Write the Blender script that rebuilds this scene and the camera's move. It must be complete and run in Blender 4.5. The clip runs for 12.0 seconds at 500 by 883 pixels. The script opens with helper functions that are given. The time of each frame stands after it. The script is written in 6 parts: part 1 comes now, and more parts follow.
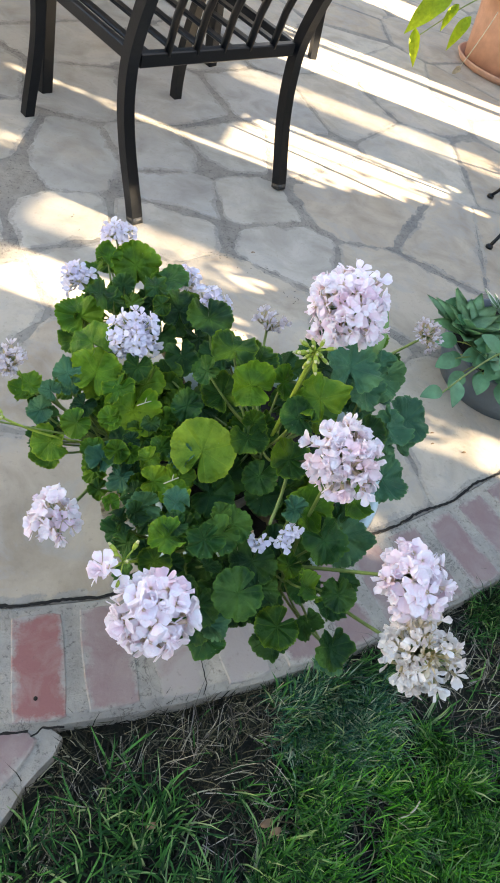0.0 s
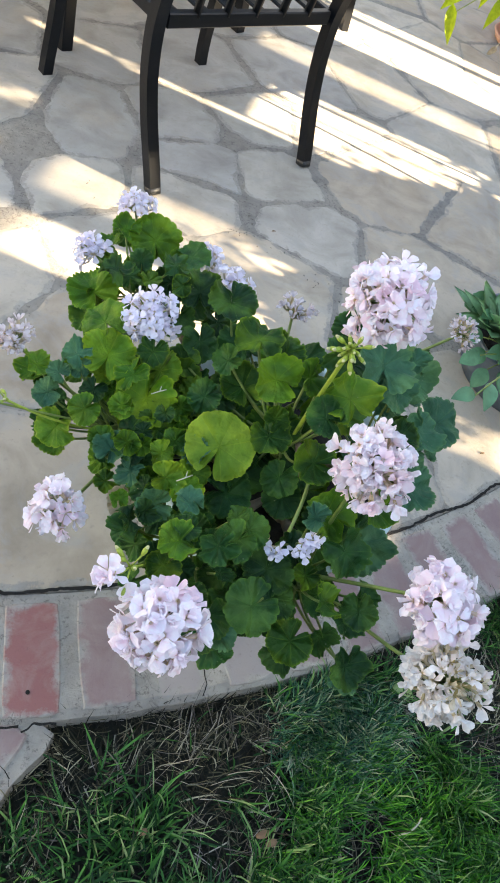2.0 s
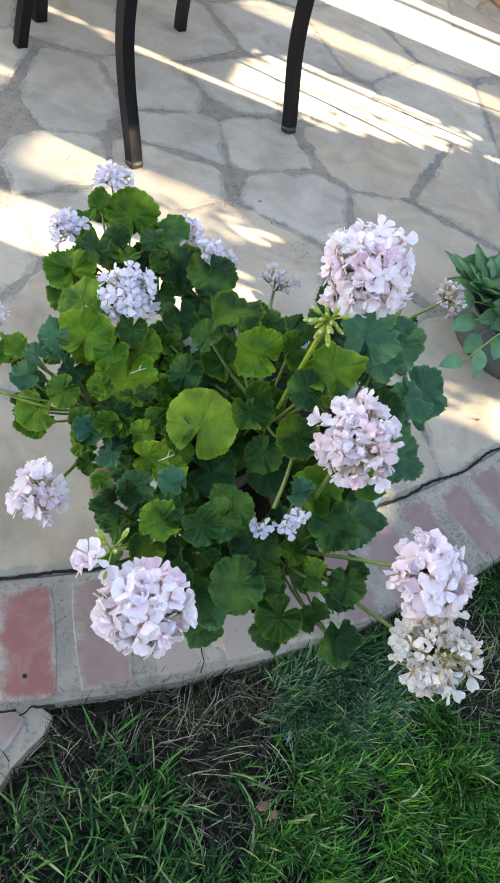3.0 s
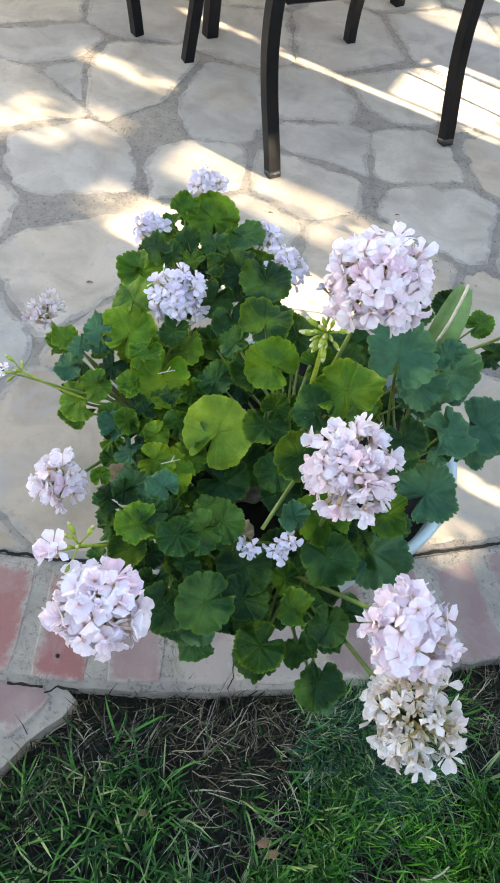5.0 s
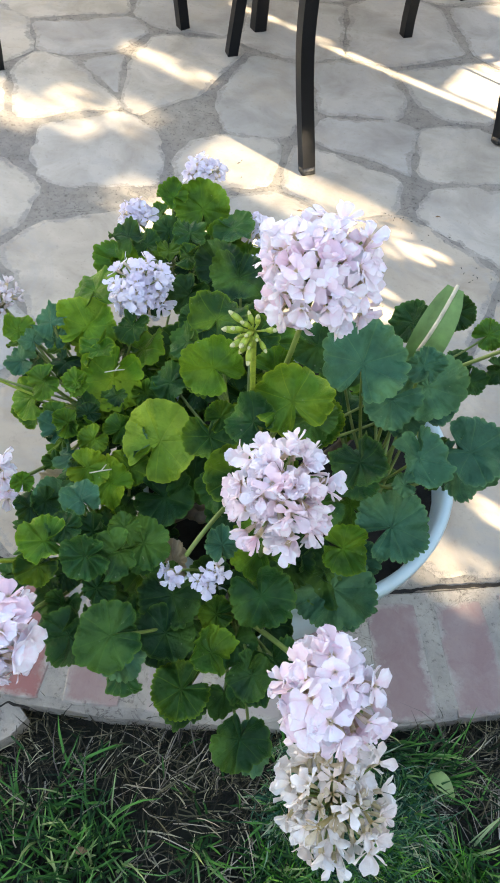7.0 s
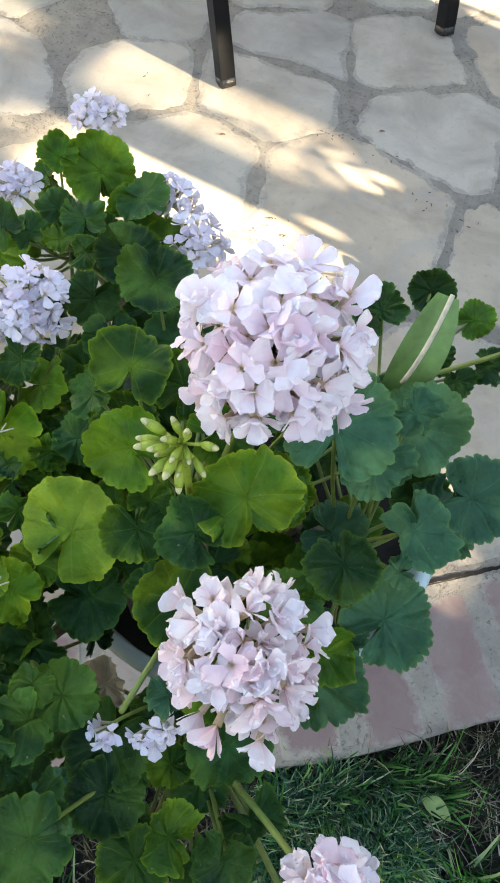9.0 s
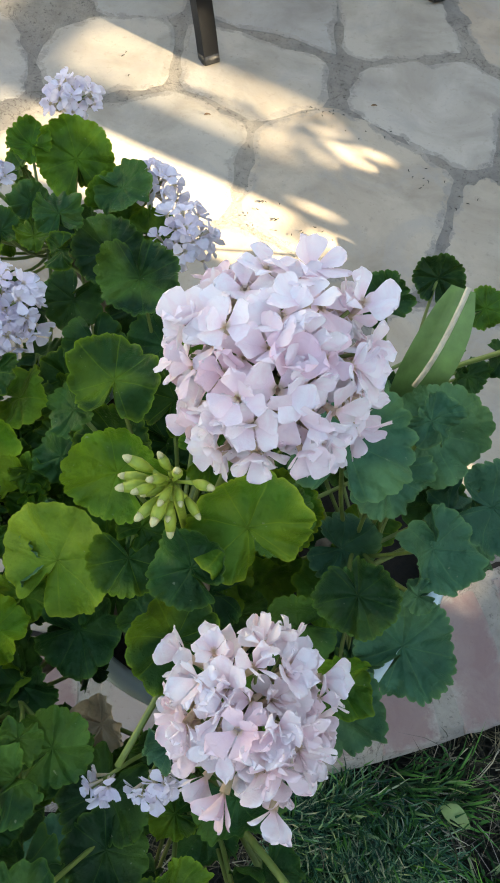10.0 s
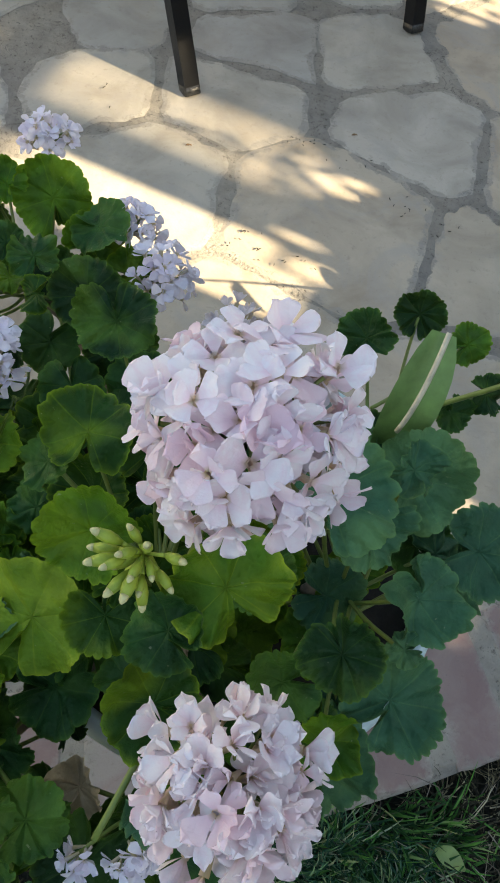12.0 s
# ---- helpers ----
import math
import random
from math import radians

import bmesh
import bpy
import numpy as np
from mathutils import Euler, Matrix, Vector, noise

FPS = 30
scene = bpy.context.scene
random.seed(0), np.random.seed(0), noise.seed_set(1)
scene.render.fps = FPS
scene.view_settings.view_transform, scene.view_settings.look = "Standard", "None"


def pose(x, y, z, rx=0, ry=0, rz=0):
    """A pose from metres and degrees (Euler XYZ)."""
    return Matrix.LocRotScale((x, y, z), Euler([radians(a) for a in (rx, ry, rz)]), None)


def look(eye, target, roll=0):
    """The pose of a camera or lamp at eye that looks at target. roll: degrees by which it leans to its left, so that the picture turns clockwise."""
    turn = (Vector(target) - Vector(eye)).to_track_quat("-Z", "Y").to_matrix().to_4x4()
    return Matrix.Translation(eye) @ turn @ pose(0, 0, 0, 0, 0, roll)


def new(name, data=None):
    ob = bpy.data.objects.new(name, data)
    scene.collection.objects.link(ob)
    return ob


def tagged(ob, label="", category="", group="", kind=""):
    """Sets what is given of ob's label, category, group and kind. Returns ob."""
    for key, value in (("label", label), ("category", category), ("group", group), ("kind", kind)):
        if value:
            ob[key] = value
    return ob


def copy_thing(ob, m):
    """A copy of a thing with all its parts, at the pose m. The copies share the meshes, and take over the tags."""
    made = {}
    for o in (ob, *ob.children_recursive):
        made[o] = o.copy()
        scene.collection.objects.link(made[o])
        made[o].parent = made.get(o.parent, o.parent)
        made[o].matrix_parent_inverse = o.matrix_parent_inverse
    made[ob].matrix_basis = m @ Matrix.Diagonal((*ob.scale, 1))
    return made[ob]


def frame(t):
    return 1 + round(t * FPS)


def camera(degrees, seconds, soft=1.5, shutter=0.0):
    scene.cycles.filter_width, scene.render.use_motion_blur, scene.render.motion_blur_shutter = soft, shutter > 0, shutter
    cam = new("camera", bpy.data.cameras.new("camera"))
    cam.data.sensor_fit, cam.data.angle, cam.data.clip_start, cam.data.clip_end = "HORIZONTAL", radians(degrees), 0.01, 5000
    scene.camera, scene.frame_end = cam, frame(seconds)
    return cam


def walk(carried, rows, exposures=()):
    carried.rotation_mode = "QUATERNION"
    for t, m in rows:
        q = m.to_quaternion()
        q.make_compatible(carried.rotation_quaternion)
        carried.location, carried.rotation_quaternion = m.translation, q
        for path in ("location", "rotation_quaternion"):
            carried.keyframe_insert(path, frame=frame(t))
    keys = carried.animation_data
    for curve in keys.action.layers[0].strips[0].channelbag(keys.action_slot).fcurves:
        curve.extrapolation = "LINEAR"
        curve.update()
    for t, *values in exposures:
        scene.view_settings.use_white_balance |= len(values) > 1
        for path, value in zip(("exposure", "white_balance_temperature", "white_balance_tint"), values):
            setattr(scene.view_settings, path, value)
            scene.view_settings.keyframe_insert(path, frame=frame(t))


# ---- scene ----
cam = camera(40.6, 12.0, 1.8)
PATH = [
    (0, (0.137, 0.129, 1.167), (0.505, 1.406, -0.327), 22.4),
    (0.5, (0.122, 0.129, 1.168), (0.471, 1.413, -0.325), 24.1),
    (1, (0.111, 0.143, 1.154), (0.48, 1.426, -0.335), 25.8),
    (1.5, (0.117, 0.17, 1.137), (0.485, 1.414, -0.385), 26.0),
    (2, (0.12, 0.188, 1.127), (0.499, 1.414, -0.407), 26.4),
    (2.5, (0.124, 0.195, 1.126), (0.53, 1.41, -0.41), 26.6),
    (3, (0.146, 0.199, 1.125), (0.531, 1.364, -0.455), 25.1),
    (3.2, (0.164, 0.205, 1.127), (0.508, 1.362, -0.467), 23.9),
    (4.8, (0.319, 0.246, 1.13), (0.255, 1.386, -0.512), 13.8),
    (5, (0.333, 0.251, 1.13), (0.213, 1.368, -0.525), 12.3),
    (5.5, (0.375, 0.261, 1.134), (0.189, 1.358, -0.528), 11.5),
    (6, (0.404, 0.283, 1.126), (0.134, 1.335, -0.553), 9.1),
    (6.5, (0.427, 0.308, 1.111), (0.079, 1.377, -0.543), 6.1),
    (7, (0.442, 0.351, 1.066), (0.135, 1.421, -0.596), 7.4),
    (7.5, (0.439, 0.421, 1.044), (0.244, 1.498, -0.629), 9.3),
    (7.7, (0.429, 0.45, 1.048), (0.262, 1.506, -0.642), 10.3),
    (9.3, (0.372, 0.568, 0.973), (0.322, 1.443, -0.826), 12.4),
    (9.5, (0.37, 0.577, 0.965), (0.317, 1.442, -0.838), 11.6),
    (10, (0.368, 0.596, 0.956), (0.329, 1.448, -0.853), 11.8),
    (10.5, (0.364, 0.609, 0.948), (0.303, 1.463, -0.86), 10.5),
    (11, (0.361, 0.63, 0.946), (0.331, 1.533, -0.838), 12.0),
    (11.5, (0.369, 0.63, 0.94), (0.345, 1.526, -0.848), 12.1),
    (12, (0.369, 0.621, 0.955), (0.349, 1.528, -0.827), 12.2),
]
EXPOSURES = [(0.0, 3.20, 8050, 10.0), (3.0, 3.22, 8000, 9.0), (5.0, 3.3, 8050, 9.5), (7.5, 3.33, 8050, 9.5), (9.5, 3.01, 8450, 7.0), (10.0, 2.88, 8480, 6.6), (10.5, 2.84, 8500, 6.3), (11.0, 2.54, 8500, 6.0), (12.0, 2.50, 8500, 6.0)]
walk(cam, [(t, look(eye, target, roll)) for t, eye, target, roll in PATH], EXPOSURES)

# ---- world, sun and exposure ----
SUN_AZ, SUN_EL = Vector((0.976, -0.22, 0.0)), radians(24.0)
world = bpy.data.worlds.new("garden_sky")
scene.world = world
world.use_nodes = True
wn = world.node_tree
sky = wn.nodes.new("ShaderNodeTexSky")
sky.sky_type = "NISHITA"
sky.sun_disc = False
sky.sun_elevation = SUN_EL
sky.sun_rotation = math.atan2(SUN_AZ.x, SUN_AZ.y)
wn.links.new(sky.outputs[0], wn.nodes["Background"].inputs[0])
wn.nodes["Background"].inputs[1].default_value = 0.085
sun = new("sun", bpy.data.lights.new("sun", "SUN"))
sun.data.energy, sun.data.angle, sun.data.color = 5.0, radians(0.42), (1.0, 0.89, 0.74)
sun.matrix_world = look(SUN_AZ * 20 + Vector((0, 0, 20 * math.tan(SUN_EL))), (0, 0, 0))


# ---- materials ----
def rgba(c):
    return (c[0], c[1], c[2], 1.0)


class Mat:
    """A small node builder."""

    def __init__(self, name, rough=0.6, **inputs):
        self.m = bpy.data.materials.new(name)
        self.m.use_nodes = True
        self.t = self.m.node_tree
        self.b = self.t.nodes["Principled BSDF"]
        self.b.inputs["Roughness"].default_value = rough
        for k, v in inputs.items():
            self.b.inputs[k.replace("_", " ")].default_value = v
        self.c = None

    def node(self, kind, **props):
        n = self.t.nodes.new("ShaderNode" + kind)
        for k, v in props.items():
            if k == "operation":
                n.operation = v
            elif k == "blend_type":
                n.blend_type = v
            elif k == "data_type":
                n.data_type = v
            elif k == "feature":
                n.feature = v
        return n

    def link(self, a, b):
        self.t.links.new(a, b)

    def coords(self, kind="Object"):
        if self.c is None:
            self.c = self.node("TexCoord")
        return self.c.outputs[kind]

    def world(self):
        return self.node("NewGeometry").outputs["Position"]

    def noise(self, scale, detail=4.0, rough=0.55, vec=None, distort=0.0):
        n = self.node("TexNoise")
        n.inputs["Scale"].default_value = scale
        n.inputs["Detail"].default_value = detail
        n.inputs["Roughness"].default_value = rough
        n.inputs["Distortion"].default_value = distort
        self.link(vec if vec is not None else self.world(), n.inputs["Vector"])
        return n.outputs["Fac"]

    def ramp(self, fac, *stops):
        r = self.node("ValToRGB")
        els = r.color_ramp.elements
        while len(els) < len(stops):
            els.new(0.5)
        for e, (p, c) in zip(els, stops):
            e.position, e.color = p, rgba(c)
        self.link(fac, r.inputs[0])
        return r.outputs[0]

    def mix(self, fac, a, b, mode="MIX"):
        n = self.node("Mix", data_type="RGBA", blend_type=mode)
        for sock, v in ((n.inputs[0], fac), (n.inputs[6], a), (n.inputs[7], b)):
            if isinstance(v, (int, float)):
                sock.default_value = v
            elif isinstance(v, tuple):
                sock.default_value = rgba(v)
            else:
                self.link(v, sock)
        return n.outputs[2]

    def math(self, op, a, b=0.0, clamp=False):
        n = self.node("Math", operation=op)
        n.use_clamp = clamp
        for sock, v in ((n.inputs[0], a), (n.inputs[1], b)):
            if isinstance(v, (int, float)):
                sock.default_value = v
            else:
                self.link(v, sock)
        return n.outputs[0]

    def random(self):
        return self.node("ObjectInfo").outputs["Random"]

    def island(self):
        return self.node("NewGeometry").outputs["Random Per Island"]

    def colour(self, sock):
        self.link(sock, self.b.inputs["Base Color"])
        return self

    def bump(self, height, strength=0.3, distance=0.002):
        n = self.node("Bump")
        n.inputs["Strength"].default_value = strength
        n.inputs["Distance"].default_value = distance
        self.link(height, n.inputs["Height"])
        self.link(n.outputs[0], self.b.inputs["Normal"])
        return self


def mortar_colour(m, dirt=1.0):
    """Sandy grey mortar with pits and hair cracks; gives its colour and height."""
    c = m.ramp(m.noise(26, 8, 0.7), (0.25, (0.26, 0.247, 0.228)), (0.5, (0.36, 0.343, 0.316)), (0.75, (0.45, 0.428, 0.392)))
    c = m.mix(m.ramp(m.noise(100, 6, 0.75), (0.55, (0, 0, 0)), (0.66, (0.85, 0.85, 0.85))), c, (0.12, 0.11, 0.10))
    line = m.math("ABSOLUTE", m.math("SUBTRACT", m.noise(17, 5, 0.6, distort=1.5), 0.5))
    where = m.ramp(m.noise(6, 3, 0.5), (0.52, (0, 0, 0)), (0.62, (0.8, 0.8, 0.8)))
    c = m.mix(m.math("MULTIPLY", m.ramp(line, (0.0, (1, 1, 1)), (0.016, (0, 0, 0))), where), c, (0.10, 0.09, 0.08))
    tone = m.ramp(m.noise(2.3, 4, 0.6), (0.40, (1.12, 1.09, 1.04)), (0.62, (0.80, 0.80, 0.82)))
    c = m.mix(1.0, c, tone, "MULTIPLY")
    c = m.mix(1.0, c, (dirt, dirt * 0.985, dirt * 0.95), "MULTIPLY")
    return c, m.math("ADD", m.noise(75, 8, 0.75), m.math("MULTIPLY", m.math("MINIMUM", line, 0.02), 5.0))


def make_mortar(name, dirt):
    m = Mat(name, 0.9)
    c, h = mortar_colour(m, dirt)
    m.colour(c).bump(h, 0.8, 0.006)
    return m.m


def make_stone():
    m = Mat("flagstone", 0.75)
    tint = m.node("SeparateXYZ")
    m.link(m.coords("UV"), tint.inputs[0])
    base = m.ramp(tint.outputs[0], (0.0, (0.385, 0.375, 0.345)), (0.3, (0.49, 0.445, 0.37)), (0.55, (0.42, 0.40, 0.365)), (0.8, (0.53, 0.475, 0.39)), (1.0, (0.45, 0.37, 0.28)))
    blot = m.ramp(m.noise(7, 6, 0.6, distort=0.6), (0.3, (0.66, 0.64, 0.62)), (0.6, (0.98, 0.98, 0.98)))
    c = m.mix(1.0, base, blot, "MULTIPLY")
    fine = m.noise(60, 8, 0.7)
    c = m.mix(m.ramp(fine, (0.56, (0, 0, 0)), (0.72, (0.55, 0.55, 0.55))), c, (0.26, 0.22, 0.18))
    pits = m.ramp(m.noise(190, 3, 0.6), (0.68, (0, 0, 0)), (0.76, (0.7, 0.7, 0.7)))
    c = m.mix(pits, c, (0.15, 0.13, 0.11))
    rust = m.ramp(m.noise(3.1, 4, 0.6), (0.55, (0, 0, 0)), (0.75, (0.4, 0.4, 0.4)))
    c = m.mix(rust, c, (0.45, 0.34, 0.22))
    film = m.ramp(m.noise(5.3, 7, 0.7, distort=1.2), (0.50, (0, 0, 0)), (0.62, (0.5, 0.5, 0.5)))
    c = m.mix(film, c, (0.36, 0.34, 0.315))
    rim = m.node("SeparateXYZ")
    m.link(m.coords("UV"), rim.inputs[0])
    worn = m.math("ADD", rim.outputs[1], m.math("MULTIPLY", m.math("SUBTRACT", m.noise(19, 7, 0.75), 0.5), 2.6))
    smear = m.ramp(worn, (0.82, (0, 0, 0)), (1.28, (0.8, 0.8, 0.8)))
    c = m.mix(smear, c, mortar_colour(m, 0.88)[0])
    m.colour(c)
    h = m.math("ADD", m.math("MULTIPLY", m.noise(28, 7, 0.65), 0.7), m.math("MULTIPLY", fine, 0.3))
    m.bump(h, 0.45, 0.004)
    return m.m


def brick_rim(m, c):
    """Mortar smeared unevenly over a brick's rim."""
    sep = m.node("SeparateXYZ")
    m.link(m.coords("Object"), sep.inputs[0])
    ex = m.math("MULTIPLY", m.math("ABSOLUTE", sep.outputs[0]), 1 / 0.045)
    ey = m.math("MULTIPLY", m.math("SUBTRACT", m.math("ABSOLUTE", sep.outputs[1]), 0.0475), 1 / 0.045)
    e = m.math("ADD", m.math("MAXIMUM", ex, ey), m.math("MULTIPLY", m.math("SUBTRACT", m.noise(22, 6, 0.7), 0.5), 1.5))
    return m.mix(m.ramp(e, (0.70, (0, 0, 0)), (1.02, (0.95, 0.95, 0.95))), c, mortar_colour(m)[0])


def make_brick():
    m = Mat("worn_brick", 0.8)
    base = m.ramp(m.random(), (0.0, (0.28, 0.115, 0.105)), (0.4, (0.30, 0.135, 0.12)), (0.7, (0.31, 0.15, 0.135)), (1.0, (0.30, 0.16, 0.145)))
    dust = m.ramp(m.noise(16, 6, 0.65, distort=0.8), (0.45, (0, 0, 0)), (0.72, (0.6, 0.6, 0.6)))
    c = m.mix(dust, base, (0.36, 0.28, 0.25))
    c = m.mix(m.ramp(m.noise(150, 4, 0.7), (0.6, (0, 0, 0)), (0.75, (0.6, 0.6, 0.6))), c, (0.17, 0.09, 0.08))
    m.colour(brick_rim(m, c)).bump(m.noise(90, 6, 0.7), 0.4, 0.003)
    return m.m


def make_worn_brick(name, pale, much):
    m = Mat(name, 0.85)
    base = m.ramp(m.random(), (0.0, (0.245, 0.160, 0.155)), (0.5, (0.27, 0.178, 0.170)), (1.0, (0.24, 0.165, 0.160)))
    dust = m.ramp(m.noise(14, 6, 0.65, distort=0.8), (0.38 - 0.25 * much, (0, 0, 0)), (0.66 - 0.2 * much, (0.75 + 0.1 * much,) * 3))
    c = m.mix(dust, base, pale)
    c = m.mix(m.ramp(m.noise(120, 4, 0.7), (0.6, (0, 0, 0)), (0.75, (0.5, 0.5, 0.5))), c, (0.18, 0.13, 0.12))
    m.colour(brick_rim(m, c)).bump(m.noise(90, 6, 0.7), 0.4, 0.003)
    return m.m


def make_soil(name, dark, pale):
    m = Mat(name, 0.95)
    m.colour(m.ramp(m.noise(60, 8, 0.75), (0.3, dark), (0.7, pale))).bump(m.noise(45, 8, 0.8), 1.0, 0.02)
    return m.m


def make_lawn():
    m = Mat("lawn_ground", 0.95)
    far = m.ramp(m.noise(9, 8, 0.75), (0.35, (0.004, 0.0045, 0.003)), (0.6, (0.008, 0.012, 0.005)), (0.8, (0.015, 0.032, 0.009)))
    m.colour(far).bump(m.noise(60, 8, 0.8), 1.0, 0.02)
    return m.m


def make_blades(name, stops):
    m = Mat(name, 0.55)
    m.b.inputs["Specular IOR Level"].default_value = 0.2
    c = m.ramp(m.island(), *stops)
    cool = m.ramp(m.noise(5.5, 3, 0.5), (0.46, (0, 0, 0)), (0.62, (0.35, 0.35, 0.35)))
    c = m.mix(cool, c, m.mix(1.0, c, (0.55, 0.62, 1.15), "MULTIPLY"))
    m.colour(c)
    return m.m


def leaf_shader(name, young, mid, old, zone=0.5):
    """Round leaf: pale young to deep old green by object, a faint darker zone, pale veins."""
    m = Mat(name, 0.50)
    m.b.inputs["Specular IOR Level"].default_value = 0.17
    uv = m.coords("UV")
    sep = m.node("SeparateXYZ")
    m.link(uv, sep.inputs[0])
    x, y = m.math("SUBTRACT", sep.outputs[0], 0.5), m.math("SUBTRACT", sep.outputs[1], 0.5)
    rad = m.math("MULTIPLY", m.math("SQRT", m.math("ADD", m.math("MULTIPLY", x, x), m.math("MULTIPLY", y, y))), 2.0)
    ang = m.math("ARCTAN2", x, y)
    base = m.ramp(m.random(), (0.0, old), (0.25, old), (0.55, mid), (0.92, mid), (1.0, tuple(0.5 * (p + q) for p, q in zip(mid, young))))
    wob = m.math("ADD", rad, m.math("MULTIPLY", m.noise(40, 3, 0.6), 0.25))
    ring = m.ramp(wob, (0.30, (0, 0, 0)), (0.52, (zone, zone, zone)), (0.66, (zone, zone, zone)), (0.9, (0, 0, 0)))
    c = m.mix(ring, base, old)
    # paler and deeper patches imitate light and shade over the leaf's folds
    half = m.ramp(m.noise(16, 2, 0.5), (0.50, (0, 0, 0)), (0.64, (0.60, 0.60, 0.60)))
    c = m.mix(half, c, young)
    deep = m.ramp(m.noise(11, 3, 0.5), (0.34, (0.6, 0.6, 0.6)), (0.5, (0, 0, 0)))
    c = m.mix(deep, c, old)
    edge = m.ramp(rad, (0.86, (0, 0, 0)), (0.955, (0.25, 0.25, 0.25)), (1.0, (0.75, 0.75, 0.75)))
    c = m.mix(edge, c, young)
    spokes = m.math("ABSOLUTE", m.math("SINE", m.math("MULTIPLY", ang, 3.5)))
    vein = m.ramp(m.math("ADD", spokes, m.math("MULTIPLY", rad, 0.06)), (0.02, (0.36, 0.36, 0.36)), (0.15, (0, 0, 0)))
    c = m.mix(vein, c, young)
    spot = m.ramp(m.noise(230, 2, 0.5), (0.73, (0, 0, 0)), (0.77, (0.5, 0.5, 0.5)))
    c = m.mix(spot, c, (0.30, 0.34, 0.22))
    mott = m.ramp(m.noise(55, 5, 0.6), (0.3, (0.72, 0.74, 0.72)), (0.65, (1.1, 1.08, 1.05)))
    c = m.mix(1.0, c, mott, "MULTIPLY")
    m.colour(c)
    h = m.math("ADD", m.math("MULTIPLY", spokes, 0.4), m.math("ADD", m.noise(130, 5, 0.6), m.math("MULTIPLY", m.noise(48, 3, 0.6), 1.6)))
    m.bump(h, 0.75, 0.004)
    # thin leaf: some light passes through
    tr = m.node("BsdfTranslucent")
    m.link(m.mix(0.35, c, (0.16, 0.24, 0.02)), tr.inputs[0])
    mixs = m.node("MixShader")
    mixs.inputs[0].default_value = 0.10
    m.link(m.b.outputs[0], mixs.inputs[1])
    m.link(tr.outputs[0], mixs.inputs[2])
    m.link(mixs.outputs[0], m.t.nodes["Material Output"].inputs[0])
    return m.m


def petal_shader(name, pale, pink, wilt=0.0):
    m = Mat(name, 0.6)
    m.b.inputs["Specular IOR Level"].default_value = 0.2
    uv = m.coords("UV")
    sep = m.node("SeparateXYZ")
    m.link(uv, sep.inputs[0])
    cool = tuple(v * k for v, k in zip(pale, (0.94, 0.97, 1.0)))
    tone = m.ramp(m.random(), (0.0, cool), (0.35, pale), (0.7, pale), (1.0, tuple(0.2 * a + 0.8 * b for a, b in zip(pale, pink))))
    c = m.mix(m.ramp(sep.outputs[1], (0.05, (0.8, 0.8, 0.8)), (0.55, (0, 0, 0))), tone, pink)
    c = m.mix(m.ramp(sep.outputs[1], (0.03, (0.8, 0.8, 0.8)), (0.20, (0, 0, 0))), c, (0.50, 0.42, 0.16))
    c = m.mix(m.ramp(m.noise(110, 5, 0.65, distort=0.6), (0.42, (0, 0, 0)), (0.68, (0.5, 0.5, 0.5))), c, pink)
    if wilt:
        c = m.mix(m.ramp(m.noise(70, 4, 0.6), (0.45, (0, 0, 0)), (0.62, (wilt, wilt, wilt))), c, (0.30, 0.19, 0.08))
    m.colour(c)
    m.bump(m.noise(260, 5, 0.65), 0.5, 0.0016)
    tr = m.node("BsdfTranslucent")
    m.link(c, tr.inputs[0])
    mixs = m.node("MixShader")
    mixs.inputs[0].default_value = 0.30
    m.link(m.b.outputs[0], mixs.inputs[1])
    m.link(tr.outputs[0], mixs.inputs[2])
    m.link(mixs.outputs[0], m.t.nodes["Material Output"].inputs[0])
    return m.m


def plain(name, colour, rough, vary=0.15, scale=40, bump=0.2, **inputs):
    m = Mat(name, rough, **inputs)
    lo, hi = tuple(v * (1 - vary) for v in colour), tuple(min(1.0, v * (1 + vary)) for v in colour)
    n = m.noise(scale, 5, 0.6, m.coords())
    m.colour(m.ramp(n, (0.3, lo), (0.7, hi)))
    m.bump(m.noise(scale * 4, 4, 0.6, m.coords()), bump, 0.002)
    return m.m


STONE, MORTAR, BRICK = make_stone(), make_mortar("mortar", 1.0), make_brick()
JOINT = make_mortar("weathered_joint_mortar", 0.76)
BRICK_DUSTY = make_worn_brick("dusty_brick", (0.325, 0.255, 0.23), 0.0)
BRICK_PALE = make_worn_brick("mortar_stained_brick", (0.375, 0.335, 0.305), 1.0)
LAWN = make_lawn()
POTTING = make_soil("potting_soil", (0.008, 0.007, 0.006), (0.03, 0.024, 0.018))
GREEN_BLADE = make_blades("grass_green", ((0.0, (0.004, 0.021, 0.007)), (0.45, (0.017, 0.085, 0.020)), (0.82, (0.075, 0.255, 0.045)), (1.0, (0.34, 0.42, 0.18))))
FRESH_BLADE = make_blades("grass_fresh", ((0.0, (0.014, 0.095, 0.010)), (0.45, (0.045, 0.25, 0.020)), (0.80, (0.12, 0.43, 0.040)), (1.0, (0.30, 0.52, 0.10))))
COOL_BLADE = make_blades("grass_blue_green", ((0.0, (0.007, 0.040, 0.025)), (0.4, (0.032, 0.130, 0.072)), (0.8, (0.16, 0.33, 0.155)), (1.0, (0.50, 0.52, 0.33))))
